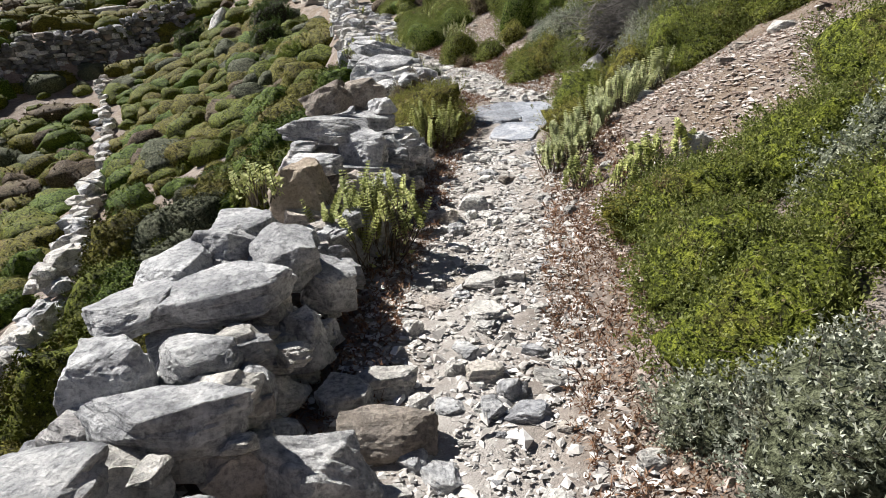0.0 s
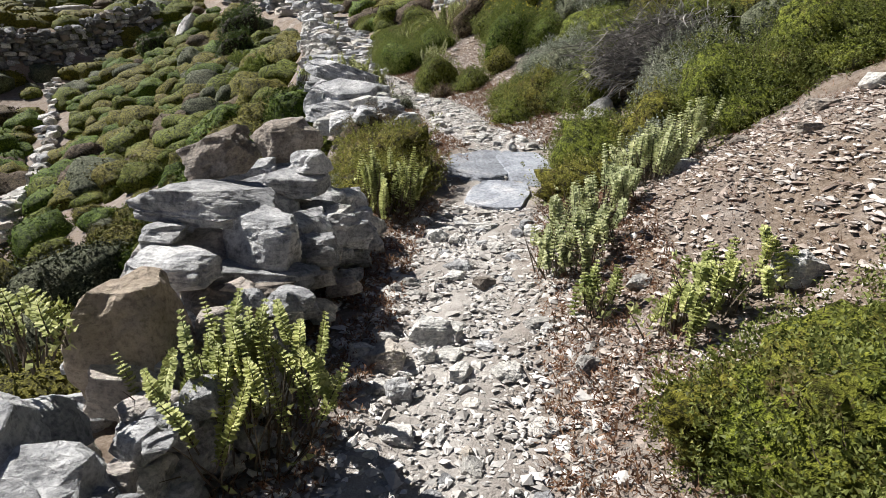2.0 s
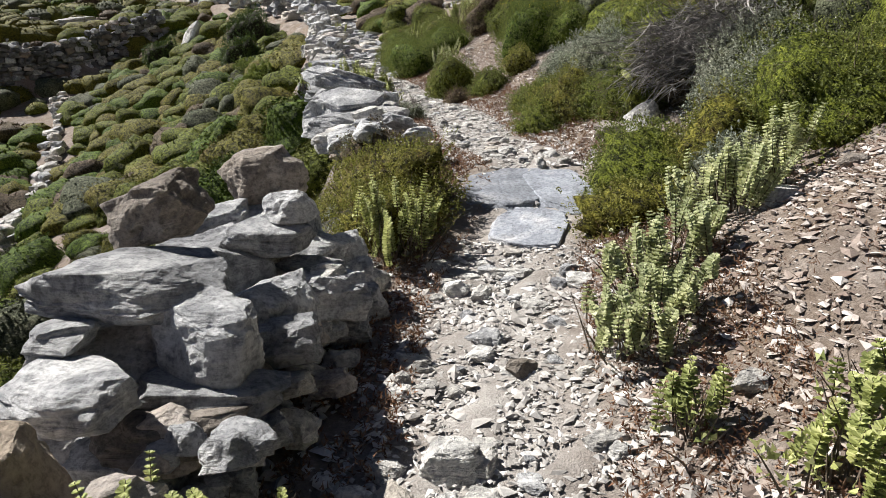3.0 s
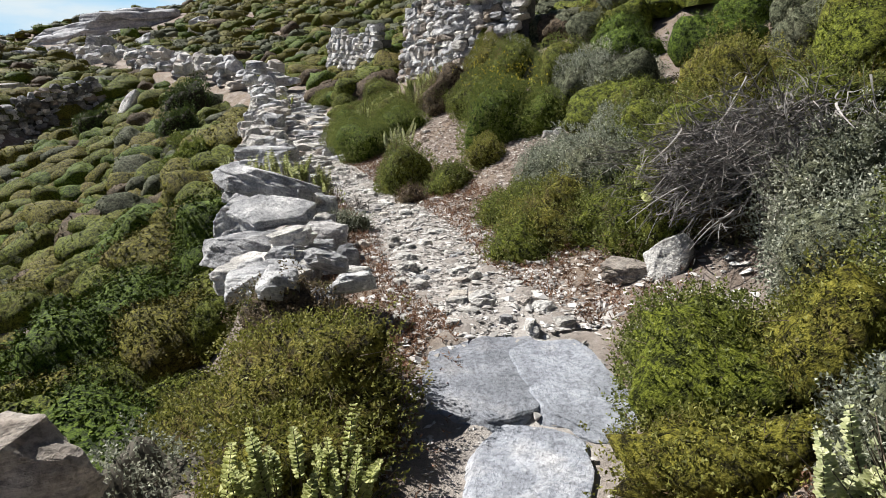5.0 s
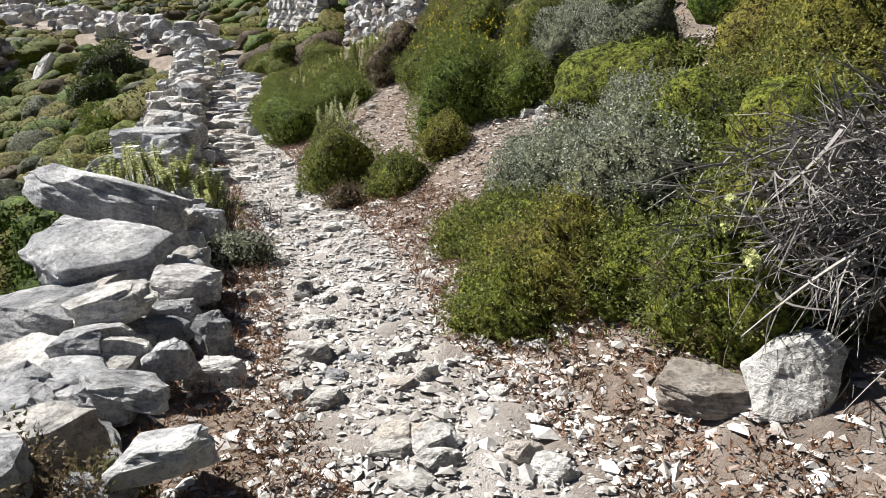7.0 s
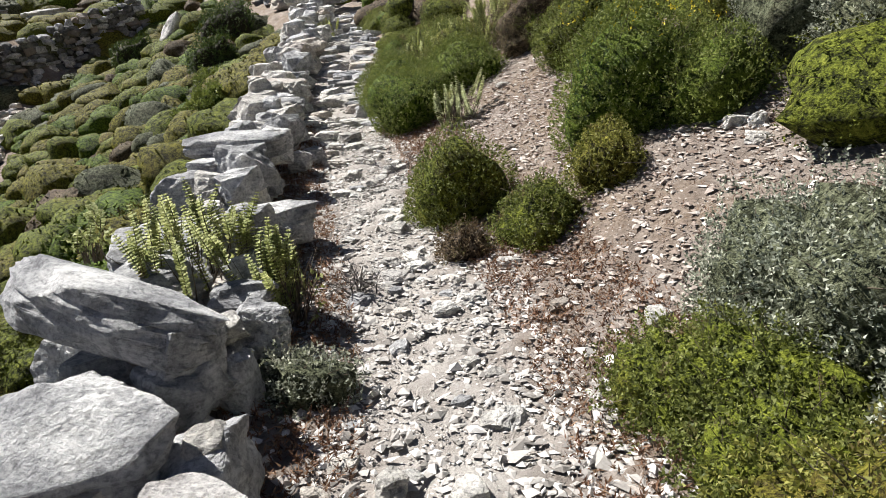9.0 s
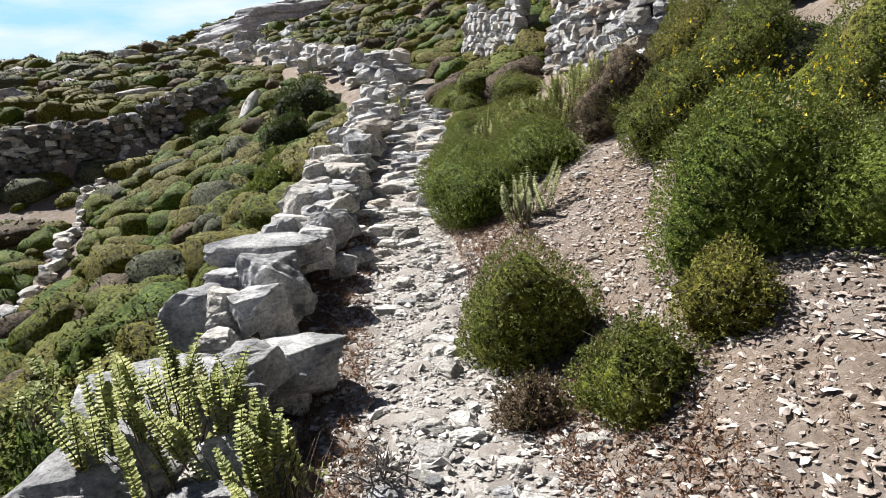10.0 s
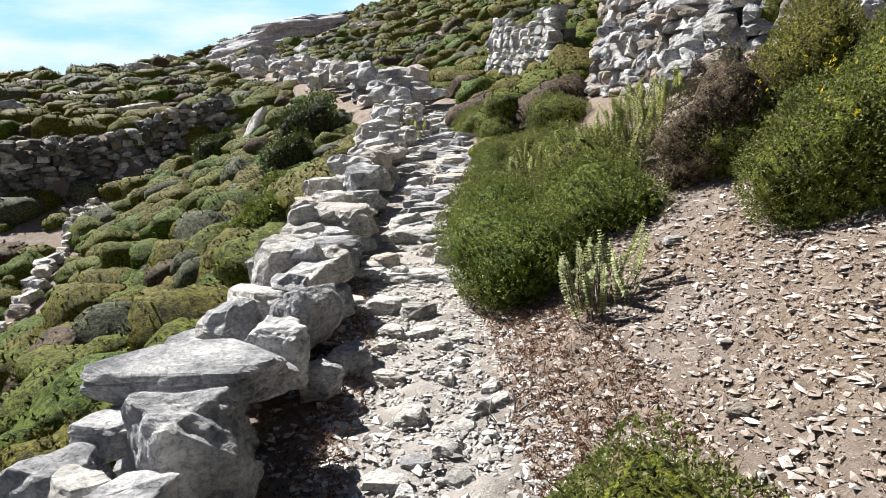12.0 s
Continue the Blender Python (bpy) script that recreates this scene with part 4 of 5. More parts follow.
# bedrock slabs worn smooth by feet, and rough steps further up
BED = "smooth worn blue-grey bedrock slab across the trail"
for kind, mat, x, y, w, dp, rz, text in (("bed1", BEDROCK, 0.0, 6.46, 0.60, 0.86, 6, BED), ("bed4", BEDROCK, 0.36, 6.42, 0.48, 0.98, 14, BED), ("bed3", BEDROCK, 0.16, 5.84, 0.5, 0.66, -6, "pale tan bedrock slab worn smooth on the trail")):
    rock(kind, mat, x, y, height(x, y) - 0.052, w, dp, 0.16, rz, 8, 0, name="bedrock_slab", label=text, category="rock", group="bedrock slabs")
rs = np.random.RandomState(31)
for k in range(250):
    y = rs.uniform(-0.4, 12.4)
    y += 1.4 if y > 5.5 else 0
    x, yy, turn = beside(y, float(np.clip(rs.normal(0.02, 0.24), -0.55, 0.55)))
    w = 0.05 + 0.13 * rs.uniform(0, 1) ** 1.7
    kind = ("stone", "flat", "flat", "flat")[rs.randint(4)]
    lies(f"{kind}{rs.randint(1, 7)}", (PALE_STONE, WHITE_STONE, GREY_STONE, PALE_STONE)[rs.randint(4)], x, yy, w, w * rs.uniform(0.6, 1), w * rs.uniform(0.25, 0.5), rs.uniform(0, 360), rs.normal(0, 5), rs.normal(0, 5), 0.38,
         label="small angular stone trodden into the trail")
for k in range(110):
    y = 13.8 + 11 * (k / 110) ** 0.9
    x, yy, turn = beside(y, rs.uniform(-0.5, 0.55))
    w = rs.uniform(0.2, 0.62)
    rock(f"flat{rs.randint(1, 7)}", (PALE_STONE, GREY_STONE, BLUE_STONE)[rs.randint(3)], x, yy, height(x, yy) + 0.02, w, w * rs.uniform(0.5, 0.8), rs.uniform(0.08, 0.18),
         turn + rs.normal(0, 25), rs.normal(0, 5), rs.normal(0, 5), name="step_stone", label="rough flat step stone laid in the climbing trail", category="stone", group="step stones")

# ---- shrubs on the uphill side ----
GREEN, GREYISH, BROWNISH = "low dense green shrub with fine leaves", "grey-green wiry cushion shrub", "brownish half-dry cushion shrub on the dry slope"
RANK = "low spreading green shrubs beside the trail"
for x, y, rx, ry, rz, mat, text, seed in (
        (1.22, 2.55, 0.48, 0.50, 0.30, GREEN_LEAF, GREEN, 1), (1.12, 1.95, 0.42, 0.46, 0.30, GREEN_LEAF, GREEN, 2), (1.18, 1.42, 0.40, 0.42, 0.28, GREEN_LEAF, GREEN, 3),
        (1.80, 2.55, 0.50, 0.52, 0.34, GREEN_LEAF, GREEN, 1), (1.78, 1.75, 0.50, 0.50, 0.34, GREEN_LEAF, GREEN, 2), (2.35, 3.05, 0.55, 0.5, 0.38, GREEN_LEAF, GREEN, 3),
        (2.45, 2.2, 0.55, 0.55, 0.38, GREEN_LEAF, GREEN, 1), (1.28, 0.78, 0.44, 0.42, 0.30, GREY_LEAF, GREYISH, 4), (1.95, 1.0, 0.5, 0.5, 0.34, GREY_LEAF, GREYISH, 4),
        (1.85, 2.05, 0.24, 0.3, 0.36, GREY_LEAF, GREYISH, 5), (0.98, 2.75, 0.22, 0.26, 0.22, OLIVE_LEAF, BROWNISH, 6), (0.92, 1.05, 0.2, 0.2, 0.16, GREY_LEAF, GREYISH, 5)):
    shrub(x, y, rx, ry, rz, mat, text, seed, group=RANK, turn=37 * seed + 50 * x)
for x, y, rx, ry, rz, mat, text, seed in (
        (0.94, 6.30, 0.46, 0.44, 0.44, GREEN_LEAF, "rounded green shrub with a dry brown skirt", 7), (0.78, 5.70, 0.30, 0.32, 0.26, OLIVE_LEAF, BROWNISH, 6), (1.38, 6.0, 0.42, 0.42, 0.38, OLIVE_LEAF, BROWNISH, 8),
        (1.25, 5.45, 0.3, 0.3, 0.26, GREY_LEAF, GREYISH, 5), (1.9, 5.72, 0.58, 0.50, 0.50, GREEN_LEAF, GREEN, 9), (2.55, 5.9, 0.6, 0.55, 0.5, GREEN_LEAF, GREEN, 9),
        (0.52, 8.38, 0.40, 0.42, 0.40, OLIVE_LEAF, "olive-green shrub with dry patches", 10), (0.95, 8.55, 0.46, 0.46, 0.55, GREY_LEAF, GREYISH, 11), (1.12, 7.85, 0.34, 0.38, 0.55, GREEN_LEAF, GREEN, 7),
        (1.45, 8.2, 0.52, 0.5, 0.62, GREEN_LEAF, GREEN, 9), (1.75, 7.0, 0.46, 0.46, 0.5, GREY_LEAF, GREYISH, 11), (1.6, 6.5, 0.42, 0.42, 0.42, GREY_LEAF, GREYISH, 11), (1.5, 7.5, 0.38, 0.36, 0.42, BROWN_LEAF, "dark half-dead shrub among bare branches", 28),
        (2.1, 7.7, 0.6, 0.55, 0.6, GREEN_LEAF, GREEN, 9), (0.38, 9.08, 0.32, 0.32, 0.30, GREEN_LEAF, GREEN, 12), (0.78, 9.22, 0.46, 0.44, 0.42, GREY_LEAF, GREYISH, 11),
        (0.42, 8.72, 0.36, 0.32, 0.26, GREEN_LEAF, GREEN, 12), (0.2, 9.2, 0.32, 0.3, 0.26, GREEN_LEAF, GREEN, 12), (0.3, 8.3, 0.3, 0.3, 0.3, GREEN_LEAF, GREEN, 10), (0.82, 8.12, 0.34, 0.3, 0.36, GREEN_LEAF, GREEN, 12),
        (0.98, 7.72, 0.28, 0.3, 0.46, GREEN_LEAF, GREEN, 7), (0.6, 9.5, 0.4, 0.36, 0.34, GREY_LEAF, GREYISH, 11), (1.25, 8.75, 0.46, 0.42, 0.6, GREEN_LEAF, GREEN, 9), (1.75, 8.6, 0.5, 0.5, 0.7, OLIVE_LEAF, BROWNISH, 8), (1.25, 9.5, 0.55, 0.5, 0.46, GREY_LEAF, GREYISH, 4), (1.9, 9.0, 0.6, 0.55, 0.5, OLIVE_LEAF, BROWNISH, 8)):
    shrub(x, y, rx, ry, rz, mat, text, seed, turn=61 * seed + 40 * y)
for x, y, rx, ry, rz, mat, text, seed in (
        (-0.98, 11.50, 0.45, 0.43, 0.54, GREEN_LEAF, "rounded dense green cushion shrub beside the trail", 13), (-0.38, 10.84, 0.28, 0.28, 0.34, GREEN_LEAF, "small rounded green cushion shrub", 14),
        (0.02, 11.15, 0.26, 0.26, 0.34, OLIVE_LEAF, "olive-green cushion shrub on scree", 15), (-0.82, 10.78, 0.18, 0.17, 0.20, BROWN_LEAF, "small reddish brown dry cushion shrub", 16),
        (0.22, 11.85, 0.6, 0.5, 0.9, FRESH_LEAF, "tall bright green shrub with yellow flowers", 17), (0.62, 11.6, 0.4, 0.4, 0.5, FRESH_LEAF, "bright green shrub on the slope", 18),
        (-1.82, 14.3, 0.62, 0.58, 0.62, FRESH_LEAF, "large smooth rounded green shrub hanging over the trail", 19), (-2.2, 15.2, 0.6, 0.6, 0.6, FRESH_LEAF, "smooth rounded green shrub", 20),
        (-1.42, 14.85, 0.56, 0.55, 0.5, FRESH_LEAF, "smooth rounded green shrub", 20), (-1.62, 15.5, 0.6, 0.55, 0.5, GREEN_LEAF, "smooth rounded green shrub", 13), (-0.45, 15.0, 0.6, 0.5, 0.5, BROWN_LEAF, "brown thorny shrub half dry", 21), (-0.1, 13.85, 0.5, 0.5, 0.66, GREEN_LEAF, "olive-green shrub with yellow tips", 15), (0.45, 14.2, 0.6, 0.55, 0.8, GREEN_LEAF, GREEN, 15),
        (0.1, 15.4, 0.6, 0.5, 0.8, OLIVE_LEAF, "olive-green shrub on the upper slope", 15), (1.25, 12.0, 0.5, 0.5, 0.5, GREY_LEAF, GREYISH, 11), (1.5, 11.3, 0.5, 0.5, 0.45, GREY_LEAF, GREYISH, 4), (1.1, 12.8, 0.6, 0.5, 0.6, GREEN_LEAF, GREEN, 9),
        (-2.45, 16.0, 0.5, 0.5, 0.46, GREEN_LEAF, GREEN, 14), (-2.65, 16.8, 0.45, 0.45, 0.4, GREEN_LEAF, GREEN, 14), (-2.9, 17.7, 0.4, 0.4, 0.36, FRESH_LEAF, "fresh green shrub beside the stepped trail", 20), (-3.2, 19.3, 0.45, 0.45, 0.4, GREEN_LEAF, GREEN, 13), (-1.5, 16.3, 0.4, 0.4, 0.3, OLIVE_LEAF, BROWNISH, 15), (-2.75, 17.9, 0.5, 0.45, 0.42, GREEN_LEAF, GREEN, 14), (-2.3, 18.6, 0.5, 0.5, 0.4, GREEN_LEAF, GREEN, 13), (-1.9, 16.6, 0.5, 0.5, 0.42, GREEN_LEAF, GREEN, 13), (-4.1, 21.4, 0.55, 0.5, 0.5, GREEN_LEAF, GREEN, 14)):
    shrub(x, y, rx, ry, rz, mat, text, seed, turn=53 * seed + 30 * x, follow=0.4, fine=FINE if mat in (BROWN_LEAF, GREY_LEAF) else SMOOTH, n=int(2200 * (rx * ry + (rx + ry) * rz) / 0.5))

YELLOW = leaf_material("yellow_petal", (0.45, 0.36, 0.02), (0.6, 0.5, 0.03), (0.7, 0.62, 0.08))
ry = np.random.RandomState(66)
for fx_, fy_, fz_, wide, count in ((0.2, 11.7, 0.72, 0.4, 150), (-0.1, 13.7, 0.6, 0.35, 60)):
    spots = np.stack([fx_ + ry.normal(0, wide * 0.6, count), fy_ + ry.normal(0, wide * 0.4, count), height(fx_, fy_) + fz_ + ry.normal(0, 0.12, count)], 1)
    v, f = sprigs(ry, spots, unit(ry.normal(0, 0.4, spots.shape) + (0, 0, 1)), 3, 0.02, 0.016, 0.006)
    tagged(new("flowers", mesh_from("flowers", v, f, [YELLOW])), "small yellow flowers scattered over a green shrub", "flowers", kind="stuff")

# ---- shrubs in the gap of the wall ----
shrub(-0.78, 6.30, 0.50, 0.52, 0.46, OLIVE_LEAF, "wide olive and reddish shrub growing in the wall's gap", 25, follow=0.2, twigs=160)
shrub(-0.72, 5.75, 0.36, 0.32, 0.40, OLIVE_LEAF, "olive-brown shrub growing in the wall's gap", 26, follow=0.2, twigs=120)
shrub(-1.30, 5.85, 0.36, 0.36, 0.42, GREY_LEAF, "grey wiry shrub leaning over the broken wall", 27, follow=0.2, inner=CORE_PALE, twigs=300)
shrub(-1.35, 6.6, 0.42, 0.4, 0.4, OLIVE_LEAF, "olive-brown shrub growing on the wall's rubble", 25, follow=0.2)
shrub(-0.95, 6.85, 0.34, 0.3, 0.34, BROWN_LEAF, "reddish brown dry shrub on the wall's rubble", 28, follow=0.2)
shrub(-1.22, 9.28, 0.22, 0.2, 0.18, GREY_LEAF, "small blue-green herb at the foot of the wall", 29, follow=0.2, twigs=30)
shrub(-1.28, 5.15, 0.34, 0.3, 0.4, OLIVE_LEAF, "olive-brown shrub behind the wall's end", 26, follow=0.2)

# ---- upright whorled plants ----
PLANT = "clump of upright pale green leafy stems"
whorled_plant(-0.52, 2.72, 0.28, 0.50, 40, 41, PALE_LEAF, PLANT + " against the wall", lift=0.02)
whorled_plant(-1.12, 2.55, 0.12, 0.22, 7, 42, PALE_LEAF, "few pale green leafy stems growing out of the wall", lift=0.42, low_leaves=60)
whorled_plant(1.02, 7.55, 0.08, 0.3, 5, 59, PALE_LEAF, "few long pale leafy stems arching out of a shrub", lift=0.3, lean=(-55, 0), low_leaves=20)
whorled_plant(-0.58, 5.40, 0.22, 0.46, 26, 43, PALE_LEAF, PLANT + " before a dark shrub")
whorled_plant(0.60, 4.18, 0.24, 0.31, 40, 44, SILVER_LEAF, "silvery green leafy clump beside the trail")
whorled_plant(0.72, 4.65, 0.24, 0.33, 36, 45, SILVER_LEAF, "silvery green leafy clump beside the trail")
whorled_plant(1.10, 5.05, 0.26, 0.36, 40, 46, SILVER_LEAF, "silvery green leafy clump on the slope")
whorled_plant(1.35, 5.3, 0.2, 0.34, 24, 47, SILVER_LEAF, "silvery green leafy clump on the slope")
whorled_plant(1.12, 3.40, 0.2, 0.24, 20, 48, PALE_LEAF, "sparse pale green leafy plant on scree")
whorled_plant(0.92, 3.32, 0.16, 0.22, 12, 49, PALE_LEAF, "sparse pale green leafy plant on scree")
whorled_plant(0.66, 3.66, 0.1, 0.24, 8, 50, PALE_LEAF, "small pale green leafy plant on scree")
whorled_plant(-1.98, 9.90, 0.30, 0.48, 40, 51, PALE_LEAF, PLANT + " on the wall", lift=0.16)
whorled_plant(-1.52, 9.86, 0.16, 0.50, 24, 52, PALE_LEAF, PLANT + " at the wall's foot")
whorled_plant(-2.55, 9.9, 0.1, 0.2, 5, 53, PALE_LEAF, "few pale green leafy stems growing out of the wall", lift=0.85, low_leaves=40)
whorled_plant(-1.3, 13.5, 0.2, 0.42, 24, 54, SILVER_LEAF, "pale leafy plant beside a round shrub")
whorled_plant(-1.35, 15.75, 0.4, 0.58, 60, 55, PALE_LEAF, "large clump of upright pale leafy stems")
whorled_plant(-2.15, 16.4, 0.34, 0.5, 40, 56, PALE_LEAF, "large clump of upright pale leafy stems")
whorled_plant(-1.1, 17.2, 0.4, 0.4, 36, 57, PALE_LEAF, "clump of upright pale leafy stems below the wall")
whorled_plant(-5.3, 20.8, 0.4, 0.4, 30, 58, PALE_LEAF, "clump of pale leafy stems by the far trail")

# ---- dead wood ----
def dead_shrub(x, y, size, count, seed, label, lean=(0, 0, 0.4), lift=0.02, long=(0.35, 0.85)):
    """Crooked bare branches, each forked into twigs."""
    r = np.random.RandomState(seed)
    p = r.normal(0, 0.26 * size, (count, 3)) * (1, 1, 0.7) + (0, 0, 0.1 * size)
    ways = unit(r.normal(0, 0.42, (count, 3)) + lean)
    ob = thing("dead_shrub", label, "dead shrub", at=slope_pose(x, y, 0, lift, 0.5))
    v, f = strips(p, ways, r.uniform(*long, count) * size, r.uniform(0.0035, 0.008, count), r, 0.4, 3, 5)
    tagged(part("branch_tangle", mesh_from("branch_tangle", v, f, [DEAD_WOOD]), ob), kind="stuff")
    q = p + ways * (0.4 * long[0] / 0.35 * size)
    v, f = strips(np.repeat(q, 3, 0), unit(np.repeat(ways, 3, 0) + r.normal(0, 0.4, (3 * count, 3))), r.uniform(0.14, 0.3, 3 * count) * size, np.full(3 * count, 0.003), r, 0.5, 3, 4)
    tagged(part("twig_tangle", mesh_from("twig_tangle", v, f, [DEAD_WOOD]), ob), kind="stuff")
    return ob


dead_shrub(1.38, 7.5, 0.66, 520, 61, "bare grey dead shrub with tangled drooping branches", (-0.8, -0.5, 0.05), 0.3, (0.2, 0.5))
dead_shrub(1.68, 7.35, 0.7, 460, 62, "bare grey dead shrub with tangled drooping branches", (-0.7, -0.6, 0.1), 0.32, (0.2, 0.5))
dead_shrub(-1.62, 12.55, 0.2, 10, 63, "bleached dead root stump beside the trail", (0, 0, 0.6))
dead_shrub(-1.2, 13.1, 0.2, 9, 64, "bleached dead branch on the scree", (0, -0.4, 0.4))
dead_shrub(-1.28, 10.2, 0.18, 40, 65, "small dry dark brown thorn cushion at the wall", (0, 0, 0.3))

# ---- gravel, scree and dry litter ----
rg = np.random.RandomState(70)


def strip_points(n, y0, y1, d0, d1, bias=1.0):
    ys, ds = y0 + (y1 - y0) * rg.uniform(0, 1, n) ** bias, rg.uniform(d0, d1, n)
    ok = (np.abs(ds) > 0.5) | (ys < 5.6) | (ys > 6.85) | (rg.uniform(0, 1, n) < 0.12)
    out = np.array([beside(y, d)[:2] for y, d in zip(ys[ok], ds[ok])])
    return out[:, 0], out[:, 1]


x, y = strip_points(27000, -0.6, 15, -0.55, 0.55)
chip_field("gravel", "pale angular gravel strewn over the trail", on_land(x, y, 0.006), 0.006 + 0.02 * rg.uniform(0, 1, len(x)) ** 2.6, TRAIL_CHIPS, 71)
x, y = strip_points(4200, -0.6, 20, -0.75, 0.6)
chip_field("gravel", "larger pale stones strewn over the trail", on_land(x, y, 0.01), 0.011 + 0.032 * rg.uniform(0, 1, len(x)) ** 2.6, TRAIL_CHIPS, 72, 0.42)
x, y = strip_points(10000, 3.0, 5.4, 0.4, 2.6)
chip_field("scree", "loose brown and pale stone chips on the slope", on_land(x, y, 0.008), 0.006 + 0.028 * rg.uniform(0, 1, len(x)) ** 4, SCREE_CHIPS, 73)
x, y = strip_points(30000, 9.3, 14.8, 0.35, 3.0)
chip_field("scree", "loose brown and pale stone chips on the slope", on_land(x, y, 0.008), 0.005 + 0.026 * rg.uniform(0, 1, len(x)) ** 4, SCREE_CHIPS, 74)
x, y = strip_points(1300, 6.6, 9.3, 0.35, 1.2)
chip_field("scree", "loose pale stone chips under the shrubs", on_land(x, y, 0.004), 0.01 + 0.04 * rg.uniform(0, 1, len(x)) ** 2.2, TRAIL_CHIPS, 75)
x, y = strip_points(6000, -0.5, 9.3, 0.4, 0.95)
chip_field("scree", "fine stone chips and grit along the trail's edge", on_land(x, y, 0.004), 0.005 + 0.022 * rg.uniform(0, 1, len(x)) ** 3, SCREE_CHIPS, 79)
x, y = strip_points(1200, -0.5, 14, -1.0, -0.4)
chip_field("rubble", "small grey stones fallen at the foot of the wall", on_land(x, y, 0.004), 0.01 + 0.035 * rg.uniform(0, 1, len(x)) ** 2, TRAIL_CHIPS, 76)
x, y = strip_points(8000, -0.5, 15, -0.85, -0.33)
x2, y2 = strip_points(9000, -0.5, 15, 0.36, 0.95)
tuft_field("dry_litter", "reddish brown dry weeds along the trail's edges", "dry weeds", np.concatenate([on_land(x, y), on_land(x2, y2)]), DRY_LEAF, 6, 0.045, 0.028, 0.0036, 77, 0.7)
x, y = strip_points(9000, 3, 14.8, 0.5, 2.8)
tuft_field("dry_grass", "thin dry stubble on the scree", "dry grass", on_land(x, y), DRY_LEAF, 4, 0.03, 0.03, 0.0016, 78, 0.8)

# ---- shrubland on the slopes below and above ----
MID = dict(per=4, length=0.035, leaf=0.026, width=0.0075, lumps=0.085)
LOW = [(CUSHION[w], f"{w} rounded cushion shrub on the lower slope") for w in ("green", "fresh green", "olive", "green", "grey-green", "olive", "green", "fresh green", "olive")]
FIELD = np.array([(-3.9, 2.6), (-4.65, 4.0), (-5.5, 6.0), (-7.7, 9.5), (-9.1, 12.1), (-11.7, 16.4), (-14.5, 21.0), (-17.2, 25.4)])


def scatter(n, x0, x1, y0, y1, gap, seed, keep):
    """Places at least about gap apart for which keep(x, y, d) holds."""
    r = np.random.RandomState(seed)
    xs, ys = r.uniform(x0, x1, n), r.uniform(y0, y1, n)
    ds, _ = trail_at(xs, ys)
    ok = keep(xs, ys, ds)
    cells, out = {}, []
    for px, py in zip(xs[ok], ys[ok]):
        c = (int(px // gap), int(py // gap))
        if all((px - qx) ** 2 + (py - qy) ** 2 > gap * gap for i in (-1, 0, 1) for j in (-1, 0, 1) for qx, qy in cells.get((c[0] + i, c[1] + j), ())):
            cells.setdefault(c, []).append((px, py))
            out.append((px, py))
    return np.array(out)


def clear_of_field_wall(xs, ys, room):
    best = np.full(xs.shape, 1e9)
    for a, b in zip(FIELD[:-1], FIELD[1:]):
        e = b - a
        s = np.clip(((xs - a[0]) * e[0] + (ys - a[1]) * e[1]) / (e @ e), 0, 1)
        best = np.minimum(best, np.hypot(xs - a[0] - s * e[0], ys - a[1] - s * e[1]))
    return best > room


low = scatter(9000, -16, 0, -2, 34, 0.5, 81, lambda x, y, d: (d < np.where(y > 7, -1.45, -1.75)) & (d > -13) & clear_of_field_wall(x, y, 0.7))
order = np.argsort(np.hypot(low[:, 0] + 1, low[:, 1] - 6))
low = low[order]
r8 = np.random.RandomState(82)
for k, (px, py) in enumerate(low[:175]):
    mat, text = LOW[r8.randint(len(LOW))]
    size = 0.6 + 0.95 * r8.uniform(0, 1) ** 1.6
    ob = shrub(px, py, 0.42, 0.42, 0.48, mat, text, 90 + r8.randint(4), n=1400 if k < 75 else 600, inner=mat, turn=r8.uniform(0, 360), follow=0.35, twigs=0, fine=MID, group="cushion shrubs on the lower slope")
    ob.matrix_basis = ob.matrix_basis @ Matrix.Diagonal((size * r8.uniform(0.85, 1.3), size * r8.uniform(0.85, 1.2), size * r8.uniform(0.65, 1.05), 1))


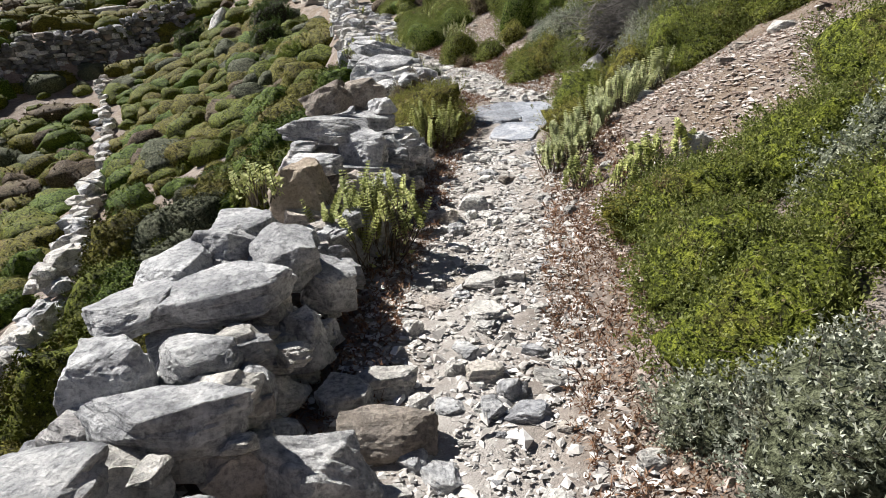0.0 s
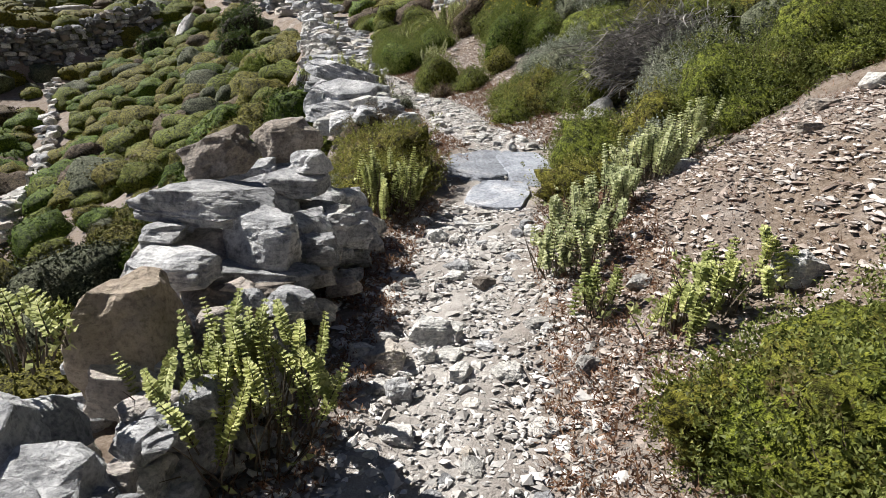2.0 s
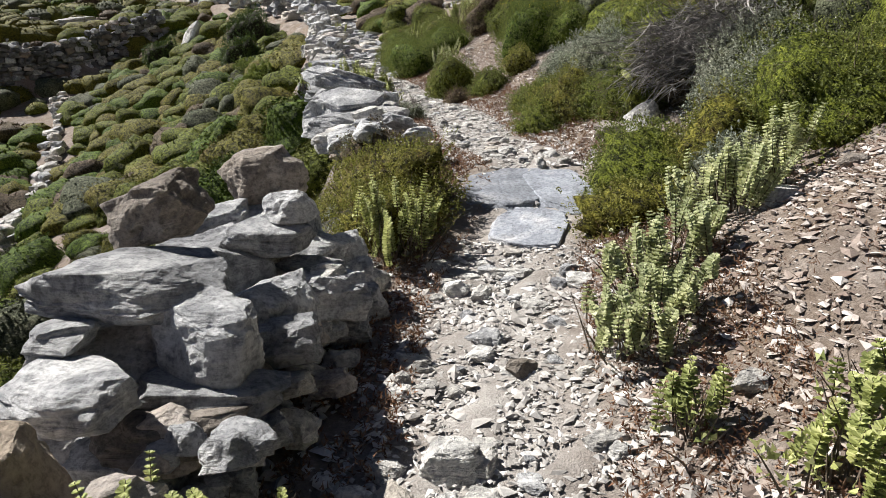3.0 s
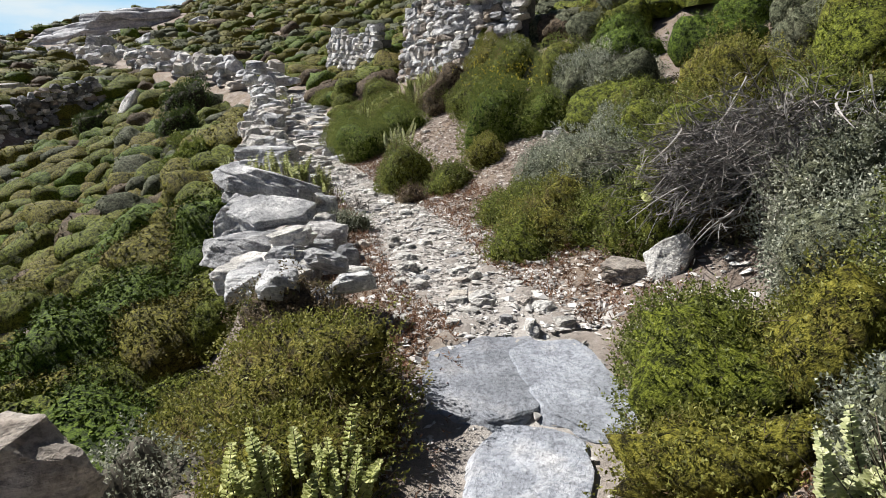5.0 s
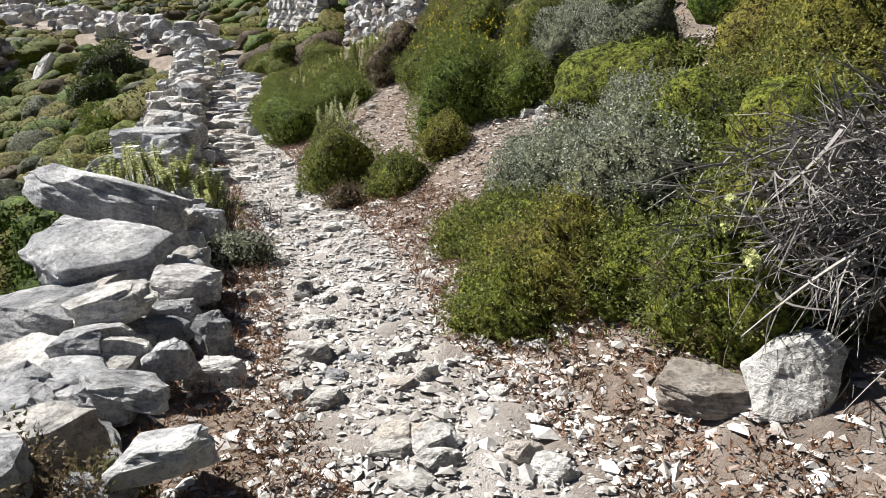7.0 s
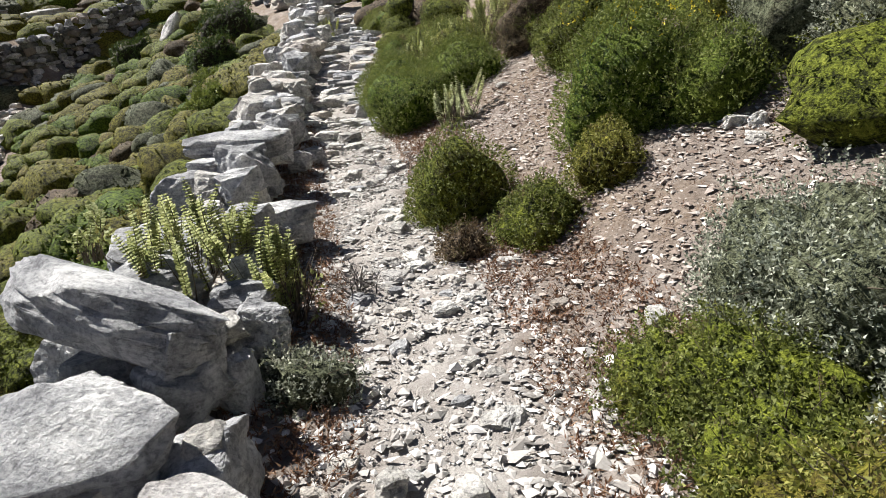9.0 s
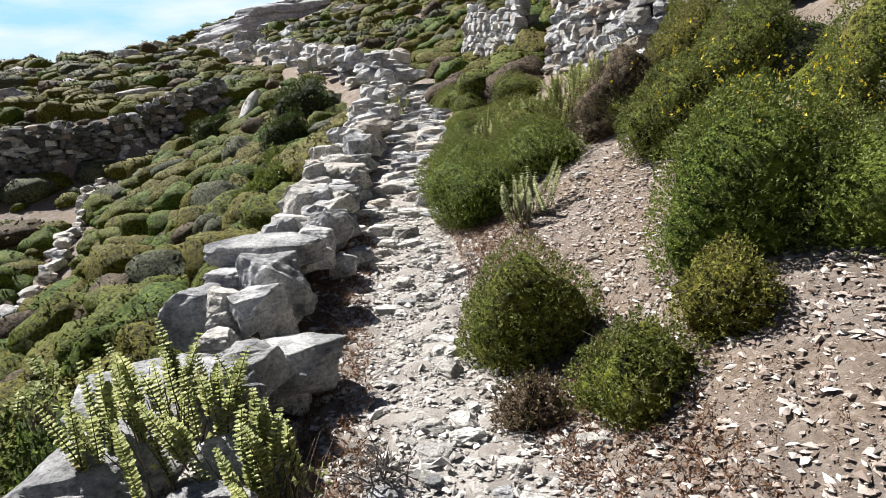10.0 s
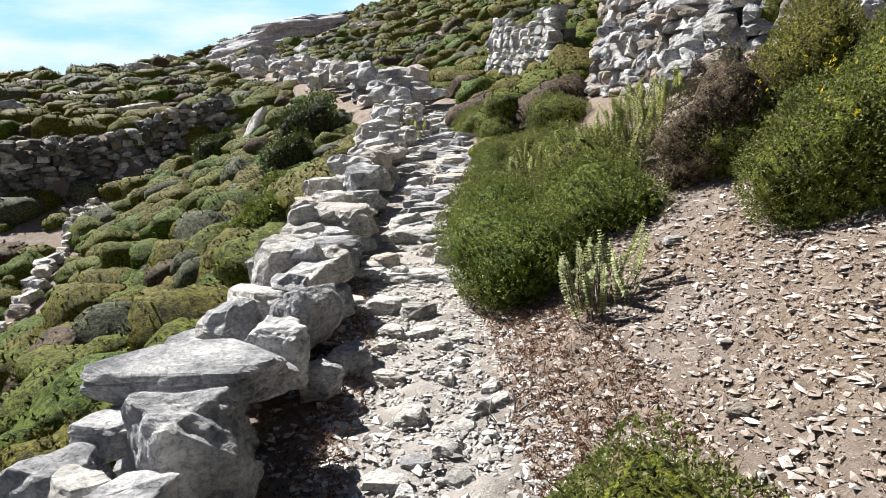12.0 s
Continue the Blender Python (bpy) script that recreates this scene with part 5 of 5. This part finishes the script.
def far_shrubs(name, label, places, mat, seed, size, leaves, leaf=0.13, rows=6, cols=14):
    """Shrubs too far to tell apart singly: small domes with clumps of leaves, in one mesh."""
    r = np.random.RandomState(seed)
    av, af, b = [], [], 0
    shapes = []
    for k in range(4):
        rr = np.random.RandomState(seed + k)
        radius = lumpy(rr, fine=0.1)
        cv, cf = dome(radius, np.array([1, 1, 0.75]), rows, cols, 0.95)
        dirs = unit(rr.normal(0, 1, (leaves * 2, 3)))
        dirs = dirs[dirs[:, 2] > -0.15][:leaves]
        p = dirs * radius(dirs)[:, None] * (1, 1, 0.75) * 0.92
        lv, lf = sprigs(rr, p, unit(dirs + (0, 0, 0.4)), 1, 0.02, leaf, leaf * 0.32)
        cf = in_triangles(cf)
        shapes.append((np.concatenate([cv, lv]), np.concatenate([cf, lf + len(cv)])))
    for px, py in places:
        v, f = shapes[r.randint(4)]
        s, a = r.uniform(*size), r.uniform(0, 6.283)
        q = v * s
        q = np.stack([q[:, 0] * math.cos(a) - q[:, 1] * math.sin(a), q[:, 0] * math.sin(a) + q[:, 1] * math.cos(a), q[:, 2] * r.uniform(0.75, 1.2)], 1)
        av.append(q + (px, py, 0)), af.append(f + b)
        b += len(v)
    z = land(places[:, 0], places[:, 1])
    for v, h in zip(av, z):
        v[:, 2] += h - 0.02
    return tagged(new(name, mesh_from(name, np.concatenate(av), np.concatenate(af), [mat], flat=False)), label, "shrubs", kind="stuff")


rest = low[175:]
far = scatter(24000, -75, 6, 14, 80, 0.74, 83, lambda x, y, d: ((d < -9) | (d > 4.2) | (y > 33) | (x < -16)) & ((d < -1.5) | (d > 1.2)) & clear_of_field_wall(x, y, 0.75) & (np.hypot(x + 28.5, y - 56) > 7)
              & (np.abs((x + 18) * -0.74 + (y - 26) * 0.67 - 0.7) > np.where(y < 31, 0.45, 0)))
up = scatter(3500, -12, 9, -2, 34, 0.62, 84, lambda x, y, d: (((d > 2.3) & ((y < 15) | (d > 3.9) | (y > 22))) | ((d > 0.85) & (y > 18.6) & ((d < 2.2) | (d > 3.9)))) & ((y < 3.2) | (y > 4.9) | (d > 3.0)) & ((y < 9.8) | (y > 14.3) | (d > np.where(y < 12, 2.3, 2.9))))
side = np.random.RandomState(85)
close = (up[:, 1] < 15.5) & (trail_at(up[:, 0], up[:, 1])[0] < 4.6)
for px, py in up[close]:
    word = ("green", "olive", "grey-green", "green", "fresh green")[side.randint(5)]
    ob = shrub(px, py, 0.42, 0.42, 0.48, CUSHION[word], f"{word} shrub on the upper slope", 93 + side.randint(2), n=850, inner=CUSHION[word], turn=side.uniform(0, 360), follow=0.5, twigs=20,
               fine=dict(per=4, length=0.05, leaf=0.022, width=0.005), group="shrubs on the upper slope")
    ob.matrix_basis = ob.matrix_basis @ Matrix.Diagonal((*(side.uniform(0.85, 1.3),) * 2, side.uniform(0.8, 1.2), 1))
up = up[~close]
kinds, far_kinds = np.array([0, 1, 2, 0, 1, 2, 0, 3, 2, 4]), np.array([3, 2, 0, 3, 2, 0, 3, 1, 2, 4])
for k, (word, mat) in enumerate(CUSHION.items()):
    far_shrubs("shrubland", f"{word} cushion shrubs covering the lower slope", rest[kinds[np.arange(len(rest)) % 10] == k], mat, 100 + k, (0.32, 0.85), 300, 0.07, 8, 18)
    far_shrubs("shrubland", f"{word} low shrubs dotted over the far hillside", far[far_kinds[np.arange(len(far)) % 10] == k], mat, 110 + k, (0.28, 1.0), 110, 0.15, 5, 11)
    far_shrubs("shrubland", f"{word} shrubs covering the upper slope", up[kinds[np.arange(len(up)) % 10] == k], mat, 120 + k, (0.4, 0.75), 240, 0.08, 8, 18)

# larger dark bushes down the slope
for px, py, a, b, mat, text, seed in ((-9.6, 25.0, 0.85, 1.5, DARK_LEAF, "tall dark green bush on the lower slope", 130), (-8.9, 23.2, 0.7, 0.9, DARK_LEAF, "dark green bush on the lower slope", 131),
                                      (-6.3, 17.9, 0.62, 0.66, FRESH_LEAF, "smooth bright green bush below the wall", 132), (-7.7, 20.9, 0.7, 0.6, FRESH_LEAF, "rounded green bush below the wall", 133),
                                      (-13.9, 27.4, 0.8, 0.8, DARK_LEAF, "dark bush before the terrace wall", 131)):
    shrub(px, py, a, a, b, mat, text, seed, n=1800, follow=0.2, fine=dict(per=4, length=0.08, leaf=0.06, width=0.016))

# ---- far rocks ----
rock("block2", WHITE_STONE, -13.2, 28.4, height(-13.2, 28.4) + 0.45, 0.7, 0.6, 1.2, 20, 0, 24, name="boulder", label="white upright limestone boulder at the terrace wall's end", category="boulder")
rf = np.random.RandomState(140)
for px, py in scatter(260, -46, -17, 27, 52, 2.6, 141, lambda x, y, d: ((x + 18) * -0.74 + (y - 26) * 0.67 > 3)):
    s = rf.uniform(0.5, 1.6)
    rock(f"block{rf.randint(1, 5)}", (PALE_STONE, GREY_STONE)[rf.randint(2)], px, py, height(px, py) + 0.1 * s, s * 1.5, s, s * 0.7, rf.uniform(0, 360), rf.normal(0, 10), rf.normal(0, 10),
         name="boulder", label="pale weathered outcrop among low shrubs", category="boulder", group="outcrops on the far slope")
outcrop = thing("outcrop", "large smooth grey layered rock outcrop on the skyline", "rock")
for kind, x, y, z, w, d, h, rz, ry_ in (("slab2", -31.0, 56.2, 7.2, 8.5, 5.5, 2.4, 50, -9), ("slab4", -28.6, 59.0, 8.1, 8.5, 6.0, 2.8, 46, -6), ("slab1", -28.2, 59.4, 9.3, 5.0, 4.0, 0.8, 52, -5), ("slab3", -30.4, 57.0, 8.3, 4.2, 4.2, 0.7, 44, -9)):
    rock(kind, BLUE_STONE, x, y, z, w, d, h, rz, 3, ry_, parent=outcrop, name="slab")

# ---- the pole on the hill ----
def utility_pole(x, y, tall):
    """A slender tapered wooden pole with a cap."""
    ob = thing("utility_pole", "dark weathered wooden pole standing on the hillside", "pole", at=pose(x, y, height(x, y) - 0.3, 0, -1))
    for name, low, high, wide, narrow in (("shaft", 0.0, tall, 0.13, 0.095), ("cap", tall + 0.004, tall + 0.06, 0.11, 0.06)):
        bm = bmesh.new()
        bmesh.ops.create_cone(bm, cap_ends=True, segments=14, radius1=wide, radius2=narrow, depth=high - low, matrix=Matrix.Translation((0, 0, (low + high) / 2)))
        me = bpy.data.meshes.new(name)
        bm.to_mesh(me)
        bm.free()
        me.materials.append(TWIG)
        part(name, me, ob)
    return ob


utility_pole(-11.0, 49.1, 7.0)
